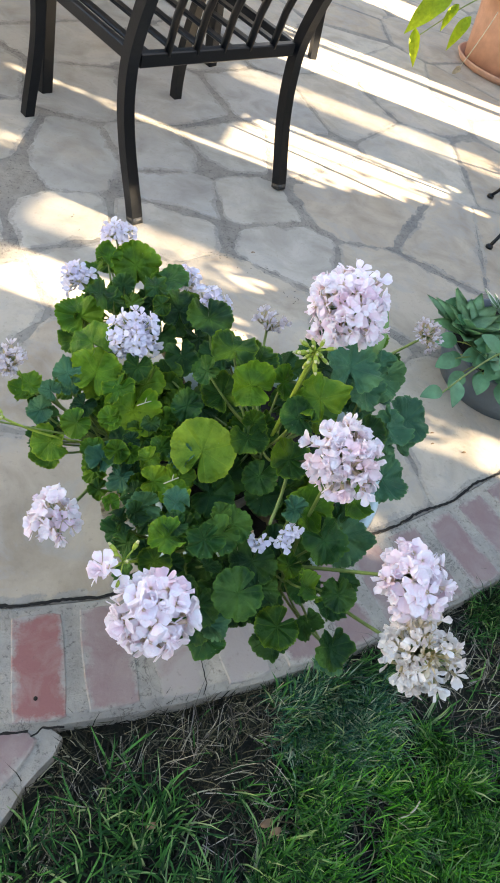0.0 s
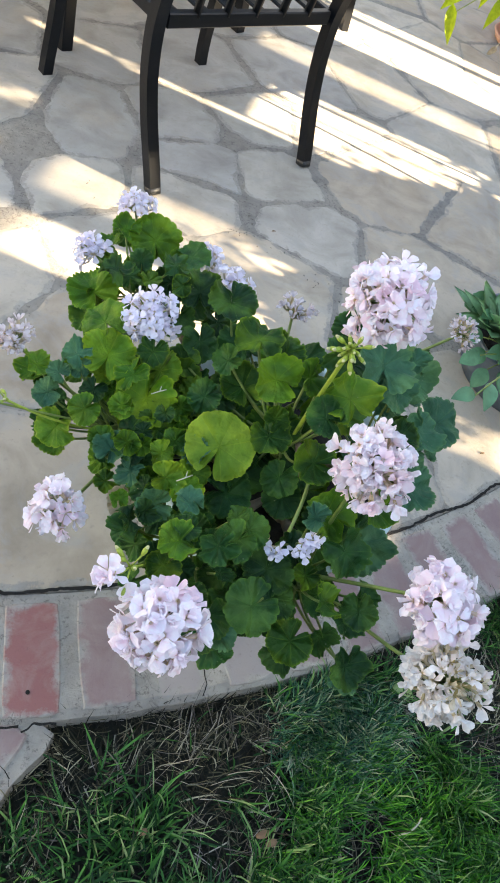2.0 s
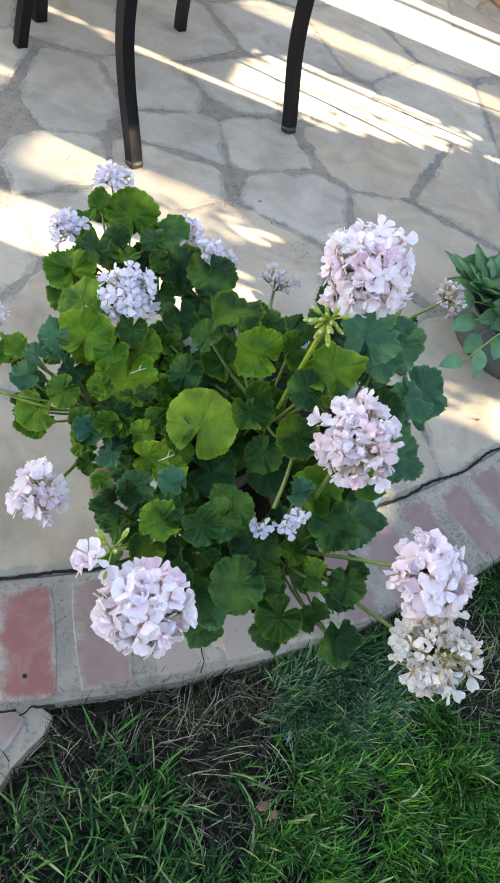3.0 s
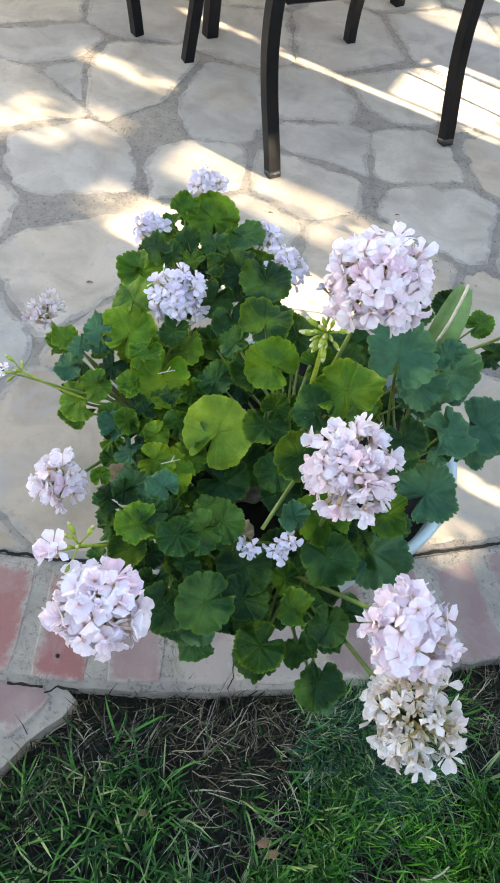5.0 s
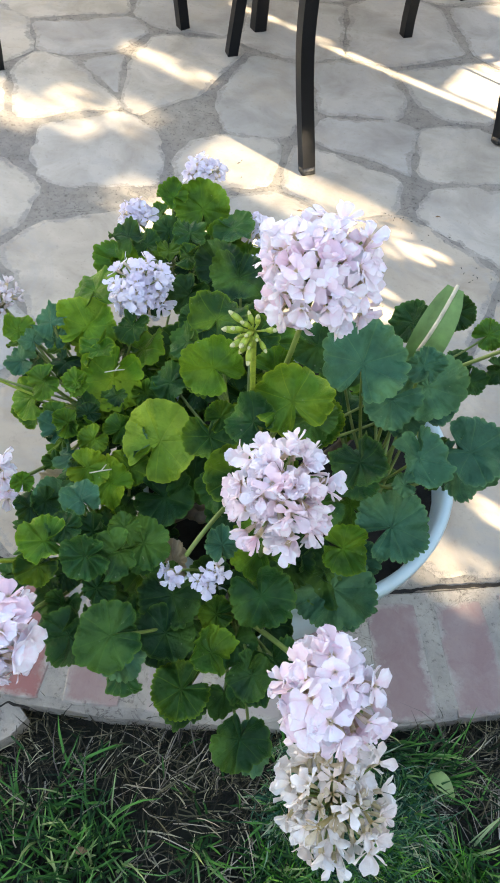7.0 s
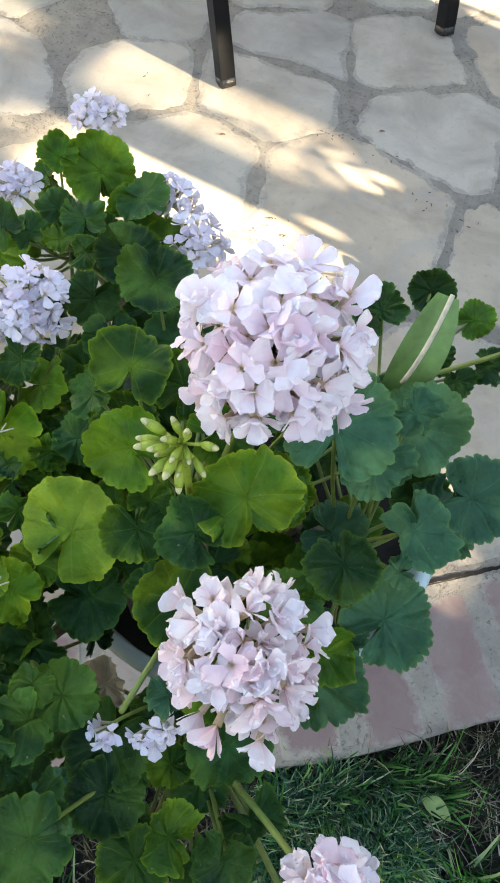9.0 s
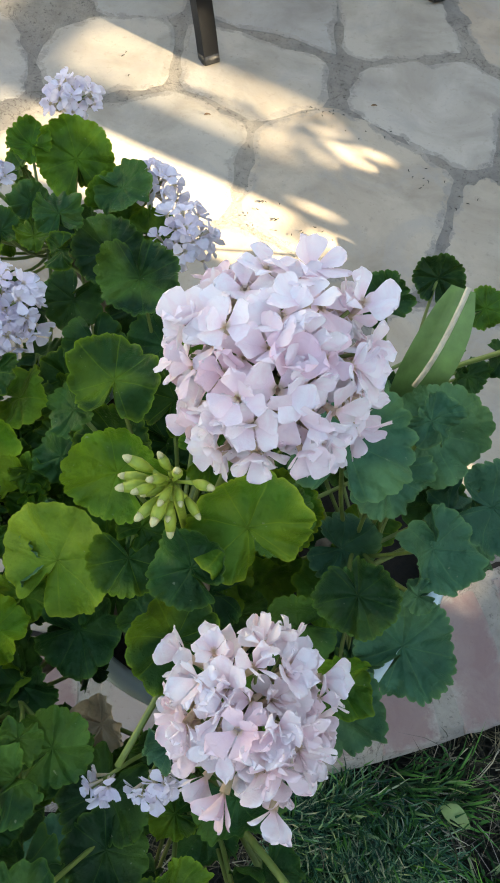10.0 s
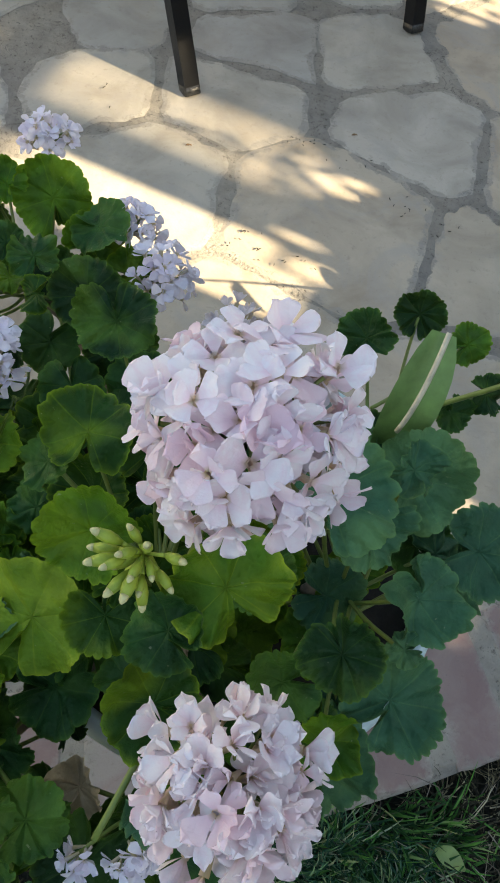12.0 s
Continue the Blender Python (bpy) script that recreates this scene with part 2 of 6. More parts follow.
DRY_BLADE = make_blades("grass_dry", ((0.0, (0.006, 0.0055, 0.004)), (0.55, (0.036, 0.034, 0.018)), (0.84, (0.15, 0.14, 0.08)), (1.0, (0.50, 0.46, 0.31))))
STRAW_BLADE = make_blades("grass_straw", ((0.0, (0.05, 0.042, 0.034)), (0.6, (0.16, 0.14, 0.11)), (1.0, (0.46, 0.41, 0.31))))
LEAF = leaf_shader("geranium_leaf", (0.20, 0.34, 0.022), (0.062, 0.172, 0.014), (0.016, 0.066, 0.010))
LEAF_PALE = leaf_shader("geranium_leaf_pale", (0.29, 0.39, 0.030), (0.175, 0.285, 0.024), (0.090, 0.20, 0.018), 0.15)
# deep green leaves; on the lower layer this green stands for shade
LEAF_DEEP_SHADE = leaf_shader("geranium_leaf_deep_shade", (0.095, 0.21, 0.030), (0.023, 0.095, 0.024), (0.008, 0.042, 0.014))
# lighter grey-green; on the right-hand leaves it imitates the sky's sheen
LEAF_GREY_SHEEN = leaf_shader("geranium_leaf_grey_sheen", (0.13, 0.275, 0.10), (0.048, 0.158, 0.084), (0.028, 0.108, 0.062))
PETAL = petal_shader("petal_pale_pink", (0.965, 0.93, 0.965), (0.92, 0.68, 0.78))
PETAL_ROSE = petal_shader("petal_rose_tinted", (0.96, 0.91, 0.935), (0.91, 0.68, 0.755))
# cool petals; on the back heads the lilac stands for bluish shade
PETAL_LILAC_SHADE = petal_shader("petal_lilac_shade", (0.91, 0.88, 0.955), (0.78, 0.71, 0.85))
PETAL_OLD = petal_shader("petal_fading", (0.955, 0.925, 0.90), (0.90, 0.79, 0.75), 0.16)
PETAL_BROWN = petal_shader("petal_browned", (0.74, 0.65, 0.49), (0.56, 0.44, 0.27), 0.3)
PETAL_DRY = petal_shader("petal_withered", (0.79, 0.74, 0.78), (0.53, 0.44, 0.50), 0.25)
STEM = plain("green_stem", (0.16, 0.22, 0.05), 0.5, 0.25, 60)
WOODY = plain("woody_stem", (0.20, 0.155, 0.11), 0.85, 0.4, 70, 0.6)
BUD_GREEN = plain("bud_green", (0.29, 0.38, 0.045), 0.5, 0.3, 120)
BUD_TIP = plain("bud_tip", (0.55, 0.54, 0.27), 0.5, 0.15, 200)
POT_BLUE = plain("pale_blue_plastic", (0.50, 0.66, 0.70), 0.4, 0.06, 14, 0.1)
POT_GREY = plain("slate_blue_glaze", (0.075, 0.105, 0.135), 0.35, 0.15, 18, 0.1)
TERRACOTTA = plain("terracotta", (0.55, 0.30, 0.20), 0.8, 0.15, 14, 0.3)
IRON = plain("black_metal", (0.005, 0.006, 0.008), 0.32, 0.3, 30, 0.15, Specular_IOR_Level=0.30)
STUCCO = plain("added_wall_render", (0.31, 0.30, 0.28), 0.9, 0.12, 3, 0.4)
WOOD = plain("sun_screen_boards", (0.25, 0.20, 0.15), 0.85, 0.3, 8, 0.5)
LEAF_LIGHT = leaf_shader("geranium_leaf_light", (0.31, 0.42, 0.03), (0.15, 0.29, 0.020), (0.050, 0.150, 0.014), 0.5)
LEAF_DRY = leaf_shader("geranium_leaf_dry", (0.62, 0.50, 0.35), (0.52, 0.40, 0.27), (0.40, 0.29, 0.18), 0.3)
LEAF_GOLD = leaf_shader("geranium_leaf_golden_edge", (0.30, 0.42, 0.025), (0.105, 0.245, 0.015), (0.035, 0.125, 0.010), 0.25)
VINE = leaf_shader("vine_leaf", (0.30, 0.40, 0.02), (0.20, 0.32, 0.02), (0.10, 0.20, 0.02), 0.1)
AGAVE = plain("succulent_green", (0.25, 0.45, 0.24), 0.5, 0.35, 30)
AGAVE_EDGE = plain("succulent_white_stripe", (0.62, 0.66, 0.58), 0.6, 0.1, 60)
TUBER = plain("trailing_leaf_green", (0.080, 0.21, 0.095), 0.5, 0.3, 40)
PALE_STRAW = plain("pale_straw", (0.52, 0.48, 0.36), 0.7, 0.2, 90)
FOLDED = plain("folded_leaf_green", (0.14, 0.26, 0.075), 0.55, 0.3, 45)
IRON_WORN = plain("worn_bare_metal", (0.026, 0.027, 0.028), 0.42, 0.95, 220)
DRY_PALE = plain("papery_dry_leaf", (0.40, 0.31, 0.20), 0.8, 0.35, 70, 0.5)
DRY_LEAF = plain("dry_leaf", (0.20, 0.12, 0.065), 0.8, 0.3, 90, 0.4)


# ---- mesh helpers ----
def obj(name, bm, mats, smooth=True):
    me = bpy.data.meshes.new(name)
    bm.to_mesh(me)
    bm.free()
    for mt in mats if isinstance(mats, (list, tuple)) else [mats]:
        me.materials.append(mt)
    if smooth:
        me.polygons.foreach_set("use_smooth", [True] * len(me.polygons))
    return new(name, me)


def part(name, bm, mats, parent, label="", smooth=True):
    ob = obj(name, bm, mats, smooth)
    ob.parent = parent
    if label:
        tagged(ob, label)
    return ob


def shared(name, me, parent, m):
    ob = new(name, me)
    ob.parent = parent
    ob.matrix_basis = m
    return ob


def data(name, verts, faces, mats, smooth=False, uvs=None):
    me = bpy.data.meshes.new(name)
    me.from_pydata(verts, [], faces)
    for mt in mats if isinstance(mats, (list, tuple)) else [mats]:
        me.materials.append(mt)
    if smooth:
        me.polygons.foreach_set("use_smooth", [True] * len(me.polygons))
    if uvs is not None:
        lay = me.uv_layers.new(name="UVMap")
        idx = np.empty(len(me.loops), dtype=np.int32)
        me.loops.foreach_get("vertex_index", idx)
        lay.data.foreach_set("uv", np.asarray(uvs, dtype=np.float32)[idx].ravel())
    me.update()
    return me


def empty(name, x=0.0, y=0.0, z=0.0, rz=0.0):
    ob = new(name)
    ob.matrix_basis = pose(x, y, z, 0, 0, rz)
    return ob


def lathe(profile, segs=64, wob=0.0, cx=0.0, cy=0.0):
    bm = bmesh.new()
    rings = []
    for r, z in profile:
        ring = []
        for i in range(segs):
            a = 2 * math.pi * i / segs
            rr = r * (1 + wob * math.sin(2 * a + 0.6))
            ring.append(bm.verts.new((cx + rr * math.cos(a), cy + rr * math.sin(a), z)))
        rings.append(ring)
    for a, b in zip(rings, rings[1:]):
        for i in range(segs):
            j = (i + 1) % segs
            bm.faces.new((a[i], a[j], b[j], b[i]))
    bm.faces.new(list(reversed(rings[0])))
    bm.faces.new(rings[-1])
    return bm


def bezier(p0, p1, p2, n):
    p0, p1, p2 = Vector(p0), Vector(p1), Vector(p2)
    return [p0 * (1 - s) ** 2 + p1 * 2 * s * (1 - s) + p2 * s * s for s in (i / n for i in range(n + 1))]


def sweep(bm, pts, radii, sides=7, flat=1.0, ref=None, bevel=False, mat=0):
    """A tapered tube (or flat bar) along points."""
    pts = [Vector(p) for p in pts]
    rings = []
    side = None
    for i, p in enumerate(pts):
        d = (pts[min(i + 1, len(pts) - 1)] - pts[max(i - 1, 0)]).normalized()
        if side is None:
            up = Vector(ref) if ref else (Vector((0, 0, 1)) if abs(d.z) < 0.9 else Vector((1, 0, 0)))
            side = d.cross(up).normalized()
        else:
            side = (side - d * side.dot(d)).normalized()
        other = d.cross(side)
        r = radii[i] if isinstance(radii, (list, tuple)) else radii
        ring = []
        for k in range(sides):
            a = 2 * math.pi * (k + 0.5) / sides
            c, s = math.cos(a), math.sin(a)
            ring.append(bm.verts.new(p + side * (r * c) + other * (r * s * flat)))
        rings.append(ring)
    for a, b in zip(rings, rings[1:]):
        for k in range(sides):
            j = (k + 1) % sides
            f = bm.faces.new((a[k], a[j], b[j], b[k]))
            f.material_index = mat
    bm.faces.new(list(reversed(rings[0]))).material_index = mat
    bm.faces.new(rings[-1]).material_index = mat
    return bm


def tube(pts, radii, sides=7, flat=1.0, ref=None):
    return sweep(bmesh.new(), pts, radii, sides, flat, ref)


def bar(bm, a, b, w, h, up=(0, 0, 1), bevel=0.003):
    """A square bar with chamfered long edges from a to b."""
    a, b = Vector(a), Vector(b)
    d = (b - a).normalized()
    s = d.cross(Vector(up)).normalized()
    u = s.cross(d)
    w, h = w / 2, h / 2
    e = min(bevel, w * 0.6, h * 0.6)
    ring = [(w, h - e), (w - e, h), (-w + e, h), (-w, h - e), (-w, -h + e), (-w + e, -h), (w - e, -h), (w, -h + e)]
    ends = [[bm.verts.new(p + s * x + u * y) for x, y in ring] for p in (a, b)]
    for k in range(8):
        j = (k + 1) % 8
        bm.faces.new((ends[0][k], ends[1][k], ends[1][j], ends[0][j]))
    bm.faces.new(ends[0])
    bm.faces.new(list(reversed(ends[1])))
    return bm


rnd = random.Random(7)


# ---- large structure: ground, patio bed, border bed, added sun screen ----
def circle(a, b, c):
    """Centre and radius of the circle through three points."""
    ax, ay, bx, by, cx, cy = *a, *b, *c
    d = 2 * (ax * (by - cy) + bx * (cy - ay) + cx * (ay - by))
    ux = ((ax * ax + ay * ay) * (by - cy) + (bx * bx + by * by) * (cy - ay) + (cx * cx + cy * cy) * (ay - by)) / d
    uy = ((ax * ax + ay * ay) * (cx - bx) + (bx * bx + by * by) * (ax - cx) + (cx * cx + cy * cy) * (bx - ax)) / d
    return Vector((ux, uy)), math.hypot(ax - ux, ay - uy)


ARC_C, ARC_R = circle((-0.016, 0.650), (0.676, 0.906), (1.079, 1.175))
BRICK_L, BRICK_W, PITCH = 0.185, 0.090, 0.1165
EDGE_R = ARC_R + BRICK_L + 0.022


def arc_point(r, ang):
    return (ARC_C.x + r * math.cos(ang), ARC_C.y + r * math.sin(ang))


def arc_angle(x):
    """The angle at which the lower right half of the patio's edge passes x."""
    return -math.acos(max(-1.0, min(1.0, (x - ARC_C.x) / ARC_R)))


A_WEST, A_EAST = arc_angle(-0.016) - 0.62, arc_angle(1.079) + 0.62

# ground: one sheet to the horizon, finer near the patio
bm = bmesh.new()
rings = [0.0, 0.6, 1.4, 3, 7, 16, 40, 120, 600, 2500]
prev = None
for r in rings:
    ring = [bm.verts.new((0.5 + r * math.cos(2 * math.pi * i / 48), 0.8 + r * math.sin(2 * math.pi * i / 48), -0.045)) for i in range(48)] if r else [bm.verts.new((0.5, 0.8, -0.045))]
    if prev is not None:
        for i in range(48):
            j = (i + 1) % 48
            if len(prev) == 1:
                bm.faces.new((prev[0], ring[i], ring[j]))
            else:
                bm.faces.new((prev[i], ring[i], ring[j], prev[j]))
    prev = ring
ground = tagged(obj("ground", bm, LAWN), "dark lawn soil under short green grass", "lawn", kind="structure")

# patio bed: mortar slab inside the arc
bm = bmesh.new()
outline = [arc_point(ARC_R, A_WEST + (A_EAST - A_WEST) * i / 60) for i in range(61)]
outline += [(6.0, 3.2), (6.0, 9.0), (-6.0, 9.0), (-6.0, 1.0)]
top = [bm.verts.new((x, y, -0.0016)) for x, y in outline]
bot = [bm.verts.new((x, y, -0.06)) for x, y in outline]
bm.faces.new(top)
for i in range(len(top)):
    j = (i + 1) % len(top)
    bm.faces.new((bot[i], bot[j], top[j], top[i]))
patio = tagged(obj("pavement", bm, JOINT, False), "irregular cream flagstone patio with grey mortar joints", "patio", kind="structure")

# border bed: curved mortar strip that carries the brick course
bm = bmesh.new()
N = 96
cols = []
for i in range(N + 1):
    a = A_WEST + (A_EAST - A_WEST) * i / N
    n1 = noise.noise((i * 0.21, 3.1, 0.0)) * 0.010 + noise.noise((i * 0.9, 9.7, 0.0)) * 0.004
    ring = []
    for r, z in ((ARC_R + 0.0015, -0.06), (ARC_R + 0.0015, -0.0015), (EDGE_R - 0.014 + n1, -0.0015), (EDGE_R + n1, -0.012), (EDGE_R + 0.004 + n1, -0.07)):
        x, y = arc_point(r, a)
        ring.append(bm.verts.new((x, y, z)))
    cols.append(ring)
for a, b in zip(cols, cols[1:]):
    for k in range(4):
        bm.faces.new((a[k], a[k + 1], b[k + 1], b[k]))
bm.normal_update()
bmesh.ops.recalc_face_normals(bm, faces=bm.faces)
border = tagged(obj("border", bm, MORTAR, False), "curved brick edging set in grey mortar beside the lawn", "brick border", kind="structure")

# second course, turning off towards the lawn
C2 = Vector((0.128, 0.452))
C2_DIR = Vector((-0.46, -0.888)).normalized()
C2_IN = Vector((-0.888, 0.46)).normalized()
bm = bmesh.new()
left, right = [], []
for i in range(41):
    p = C2 + C2_DIR * (i * 0.03)
    w = noise.noise((i * 0.5, 1.0, 4.0)) * 0.008
    right.append(p - C2_IN * w)
    left.append(p + C2_IN * 0.62)
tops_r = [bm.verts.new((p.x, p.y, -0.0125)) for p in right]
tops_l = [bm.verts.new((p.x, p.y, -0.0125)) for p in left]
bots_r = [bm.verts.new((p.x + 0.006, p.y - 0.003, -0.07)) for p in right]
bots_l = [bm.verts.new((p.x, p.y, -0.07)) for p in left]
for i in range(40):
    bm.faces.new((tops_l[i], tops_r[i], tops_r[i + 1], tops_l[i + 1]))
    bm.faces.new((tops_r[i], bots_r[i], bots_r[i + 1], tops_r[i + 1]))
    bm.faces.new((bots_l[i], tops_l[i], tops_l[i + 1], bots_l[i + 1]))
bm.faces.new((tops_r[0], tops_l[0], bots_l[0], bots_r[0]))
bmesh.ops.recalc_face_normals(bm, faces=bm.faces)
side_border = tagged(obj("border_side", bm, MORTAR, False), "short brick edging turning off beside the lawn", "brick border", kind="structure")

# unseen boarded screen added on the sunny side, cut to shape the sun streaks
SCREEN_S = 3.2
TAN = math.tan(SUN_EL)


def slits(l0, l1, s0, s1, open_, lean=0.0, tip=None):
    """Narrow slits side by side that let through part of the sun, most in the middle; lean shifts their far ends, tip shortens the outer ones."""
    n = int((l1 - l0) / 0.0075)
    rows = []
    for i in range(n):
        f = (i + 0.5) / n
        w = 0.0075 * open_ * math.sin(math.pi * f) ** 0.5
        end = s1 + lean * (l1 - l0) * (f - 0.5) - (abs(f - tip) * 0.30 if tip is not None else 0.0)
        rows.append((l0 + i * 0.0075, l0 + i * 0.0075 + w, s0, end))
    return rows


GAPS = [  # across, from, to; along the sun, from, to
    (2.453, 2.475, -1.05, -0.66), (2.434, 2.455, -0.70, 0.13), (2.475, 2.645, -0.27, 0.22), (2.515, 2.545, 0.22, 0.33), (2.545, 2.600, 0.22, 0.43), (2.600, 2.645, 0.22, 0.53), (2.655, 2.765, -0.25, 0.60), (2.780, 2.805, -0.15, 0.64), (2.670, 2.695, 0.64, 0.76),
    (3.40, 3.705, -0.32, 1.70), (3.755, 3.83, -0.32, 1.70), (4.55, 4.90, -0.10, 0.35),
    (1.395, 1.556, -0.60, -0.02), (1.395, 1.500, -0.02, 0.065), (1.510, 1.545, -0.01, 0.10), (1.580, 1.592, -0.06, 0.05),
    (1.190, 1.225, 0.39, 0.52), (1.735, 1.785, -0.13, 0.085),
]
GAPS += slits(1.49, 1.66, -1.60, -1.02, 0.70)
GAPS += slits(1.565, 1.76, -1.12, -0.88, 0.52)
GAPS += slits(1.66, 1.83, -0.96, -0.78, 0.30)
GAPS += slits(1.41, 1.57, -0.72, -0.60, 0.35)
GAPS += slits(1.365, 1.50, 0.50, 0.70, 0.32)
GAPS += slits(1.365, 1.50, 0.70, 1.25, 0.72)
GAPS += slits(1.98, 2.065, -1.14, -0.80, 0.55)
GAPS += slits(1.665, 1.865, -0.64, 0.06, 0.40, 0.0, 0.45)
GAPS += slits(3.03, 3.20, -0.40, 0.95, 0.42)
GAPS += slits(1.000, 1.120, 0.34, 0.51, 0.34)
holes = [(l0, l1, (SCREEN_S - s1) * TAN, (SCREEN_S - s0) * TAN) for l0, l1, s0, s1 in GAPS]
LAT = Vector((0.22, 0.976, 0.0)).normalized()
ALONG = SUN_AZ.normalized()
cuts_l = sorted({-0.9, 9.0, *[v for h in holes for v in h[:2]]})
cuts_h = sorted({-0.1, 3.25, *[v for h in holes for v in h[2:]]})
bm = bmesh.new()
for l0, l1 in zip(cuts_l, cuts_l[1:]):
    run = None
    for h0, h1 in zip(cuts_h, cuts_h[1:]):
        hm, lm = (h0 + h1) / 2, (l0 + l1) / 2
        solid = not any(a < lm < b and c < hm < d for a, b, c, d in holes)
        if solid:
            run = (run[0], h1) if run else (h0, h1)
        if run and (not solid or h1 == cuts_h[-1]):
            corners = [ALONG * (SCREEN_S + s) + LAT * l + Vector((0, 0, h)) for s in (0.0, 0.03) for l, h in ((l0, run[0]), (l1, run[0]), (l1, run[1]), (l0, run[1]))]
            v = [bm.verts.new(p) for p in corners]
            for f in ((0, 1, 2, 3), (7, 6, 5, 4), (0, 4, 5, 1), (1, 5, 6, 2), (2, 6, 7, 3), (3, 7, 4, 0)):
                bm.faces.new([v[k] for k in f])
            run = None
screen = tagged(obj("wall_east", bm, WOOD, False), "unseen boarded screen added to shape the sun patches", "screen wall", kind="structure")

# unseen walls added round the place, to cut light from low in the sky
for name, x0, y0, x1, y1, h in (("wall_south", -5.2, -2.9, 6.6, -2.7, 1.6), ("wall_west", -5.2, -2.7, -5.0, 8.6, 2.3), ("wall_north", -5.2, 8.6, 6.6, 8.8, 3.0)):
    bm = bmesh.new()
    v = [bm.verts.new((x, y, z)) for z in (-0.1, h) for x, y in ((x0, y0), (x1, y0), (x1, y1), (x0, y1))]
    for f in ((3, 2, 1, 0), (4, 5, 6, 7), (0, 1, 5, 4), (1, 2, 6, 5), (2, 3, 7, 6), (3, 0, 4, 7)):
        bm.faces.new([v[k] for k in f])
    tagged(obj(name, bm, STUCCO, False), "plain unseen wall added to cut low sky light", "wall", kind="structure")

# unseen leaves added on the screen, to fray the ends of the sun patches
cl = random.Random(77)
verts, faces = [], []
for l0, l1, h0, h1 in holes:
    if (l0 > 1.36 and l1 < 1.56 and l1 - l0 > 0.03) or (l0 > 2.50 and l1 < 2.65):  # clean-edged gaps
        continue
    for k in range(7 if l1 - l0 > 0.1 else 9 if l1 - l0 > 0.02 else 1):
        end = cl.random() < 0.93
        h = (cl.choice((h0, h1)) + cl.gauss(0, 0.022)) if end else cl.uniform(h0, h1)
        l = cl.uniform(l0, l1) if end else cl.choice((l0, l1)) + cl.gauss(0, 0.008)
        c = ALONG * (SCREEN_S - 0.04 - cl.uniform(0, 0.10)) + LAT * l + Vector((0, 0, h))
        size = cl.uniform(0.010, 0.026)
        turn = cl.uniform(0, 6.28)
        tip = LAT * math.cos(turn) + Vector((0, 0, 1)) * math.sin(turn)
        side = (tip.cross(ALONG) + ALONG * cl.uniform(-0.6, 0.6)).normalized()
        o = len(verts)
        for f, w in ((-1.0, 0.0), (-0.3, 0.5), (0.3, 0.42), (1.0, 0.0)):
            verts += [tuple(c + tip * size * f + side * size * w), tuple(c + tip * size * f - side * size * w)]
        faces += [(o, o + 2, o + 3, o + 1), (o + 2, o + 4, o + 5, o + 3), (o + 4, o + 6, o + 7, o + 5)]
tagged(new("climber", data("climber", verts, faces, VINE)), "unseen leaves added to fray the ends of the sun patches", "climber", kind="stuff")


# ---- geranium in its pale blue pot ----
POT = Vector((0.366, 0.832))
bm = lathe([(0.137, 0.0), (0.147, 0.004), (0.174, 0.16), (0.191, 0.285), (0.194, 0.292), (0.203, 0.295), (0.2095, 0.300), (0.2110, 0.322), (0.208, 0.328), (0.201, 0.3285), (0.196, 0.324), (0.194, 0.300), (0.186, 0.262), (0.185, 0.255)], 72, 0.004, POT.x, POT.y)
geranium_pot = tagged(obj("plant_pot", bm, POT_BLUE), "large round pale blue plastic pot on the brick edging", "plant pot")
bm = bmesh.new()
cv = bm.verts.new((POT.x, POT.y, 0.290))
prev = None
for r in (0.04, 0.08, 0.12, 0.155, 0.192):
    ring = [bm.verts.new((POT.x + r * math.cos(a), POT.y + r * math.sin(a), 0.288 + 0.008 * noise.noise((r * 30, a * 2, 1.5)))) for a in (2 * math.pi * i / 40 for i in range(40))]
    for i in range(40):
        j = (i + 1) % 40
        bm.faces.new((cv, ring[i], ring[j]) if prev is None else (prev[i], ring[i], ring[j], prev[j]))
    prev = ring
part("soil", bm, POTTING, geranium_pot, "dark potting soil")

plant = tagged(empty("geranium", POT.x, POT.y, 0.272), "bushy geranium with pale pink flower heads in the pot", "potted plant")
plant_inv = Matrix.Translation((-POT.x, -POT.y, -0.272))


def on_plant(name, me_or_bm, mats=None, label="", parent=None, m=None):
    """A part of the geranium; geometry is given in world places."""
    if isinstance(me_or_bm, bmesh.types.BMesh):
        ob = obj(name, me_or_bm, mats)
    else:
        ob = new(name, me_or_bm)
    ob.parent = parent or plant
    if parent is None:
        ob.matrix_basis = plant_inv @ (m if m is not None else Matrix.Identity(4))
    elif m is not None:
        ob.matrix_basis = m
    if label:
        tagged(ob, label)
    return ob


# woody stems, each from the soil to a fork
FORKS = {
    "back": (0.110, 1.035, 0.385), "left": (0.125, 0.770, 0.355), "front_left": (0.225, 0.600, 0.375), "front": (0.375, 0.585, 0.385),
    "right": (0.470, 0.780, 0.400), "middle": (0.335, 0.730, 0.455), "far_right": (0.480, 0.960, 0.385), "low": (0.30, 0.85, 0.34),
}
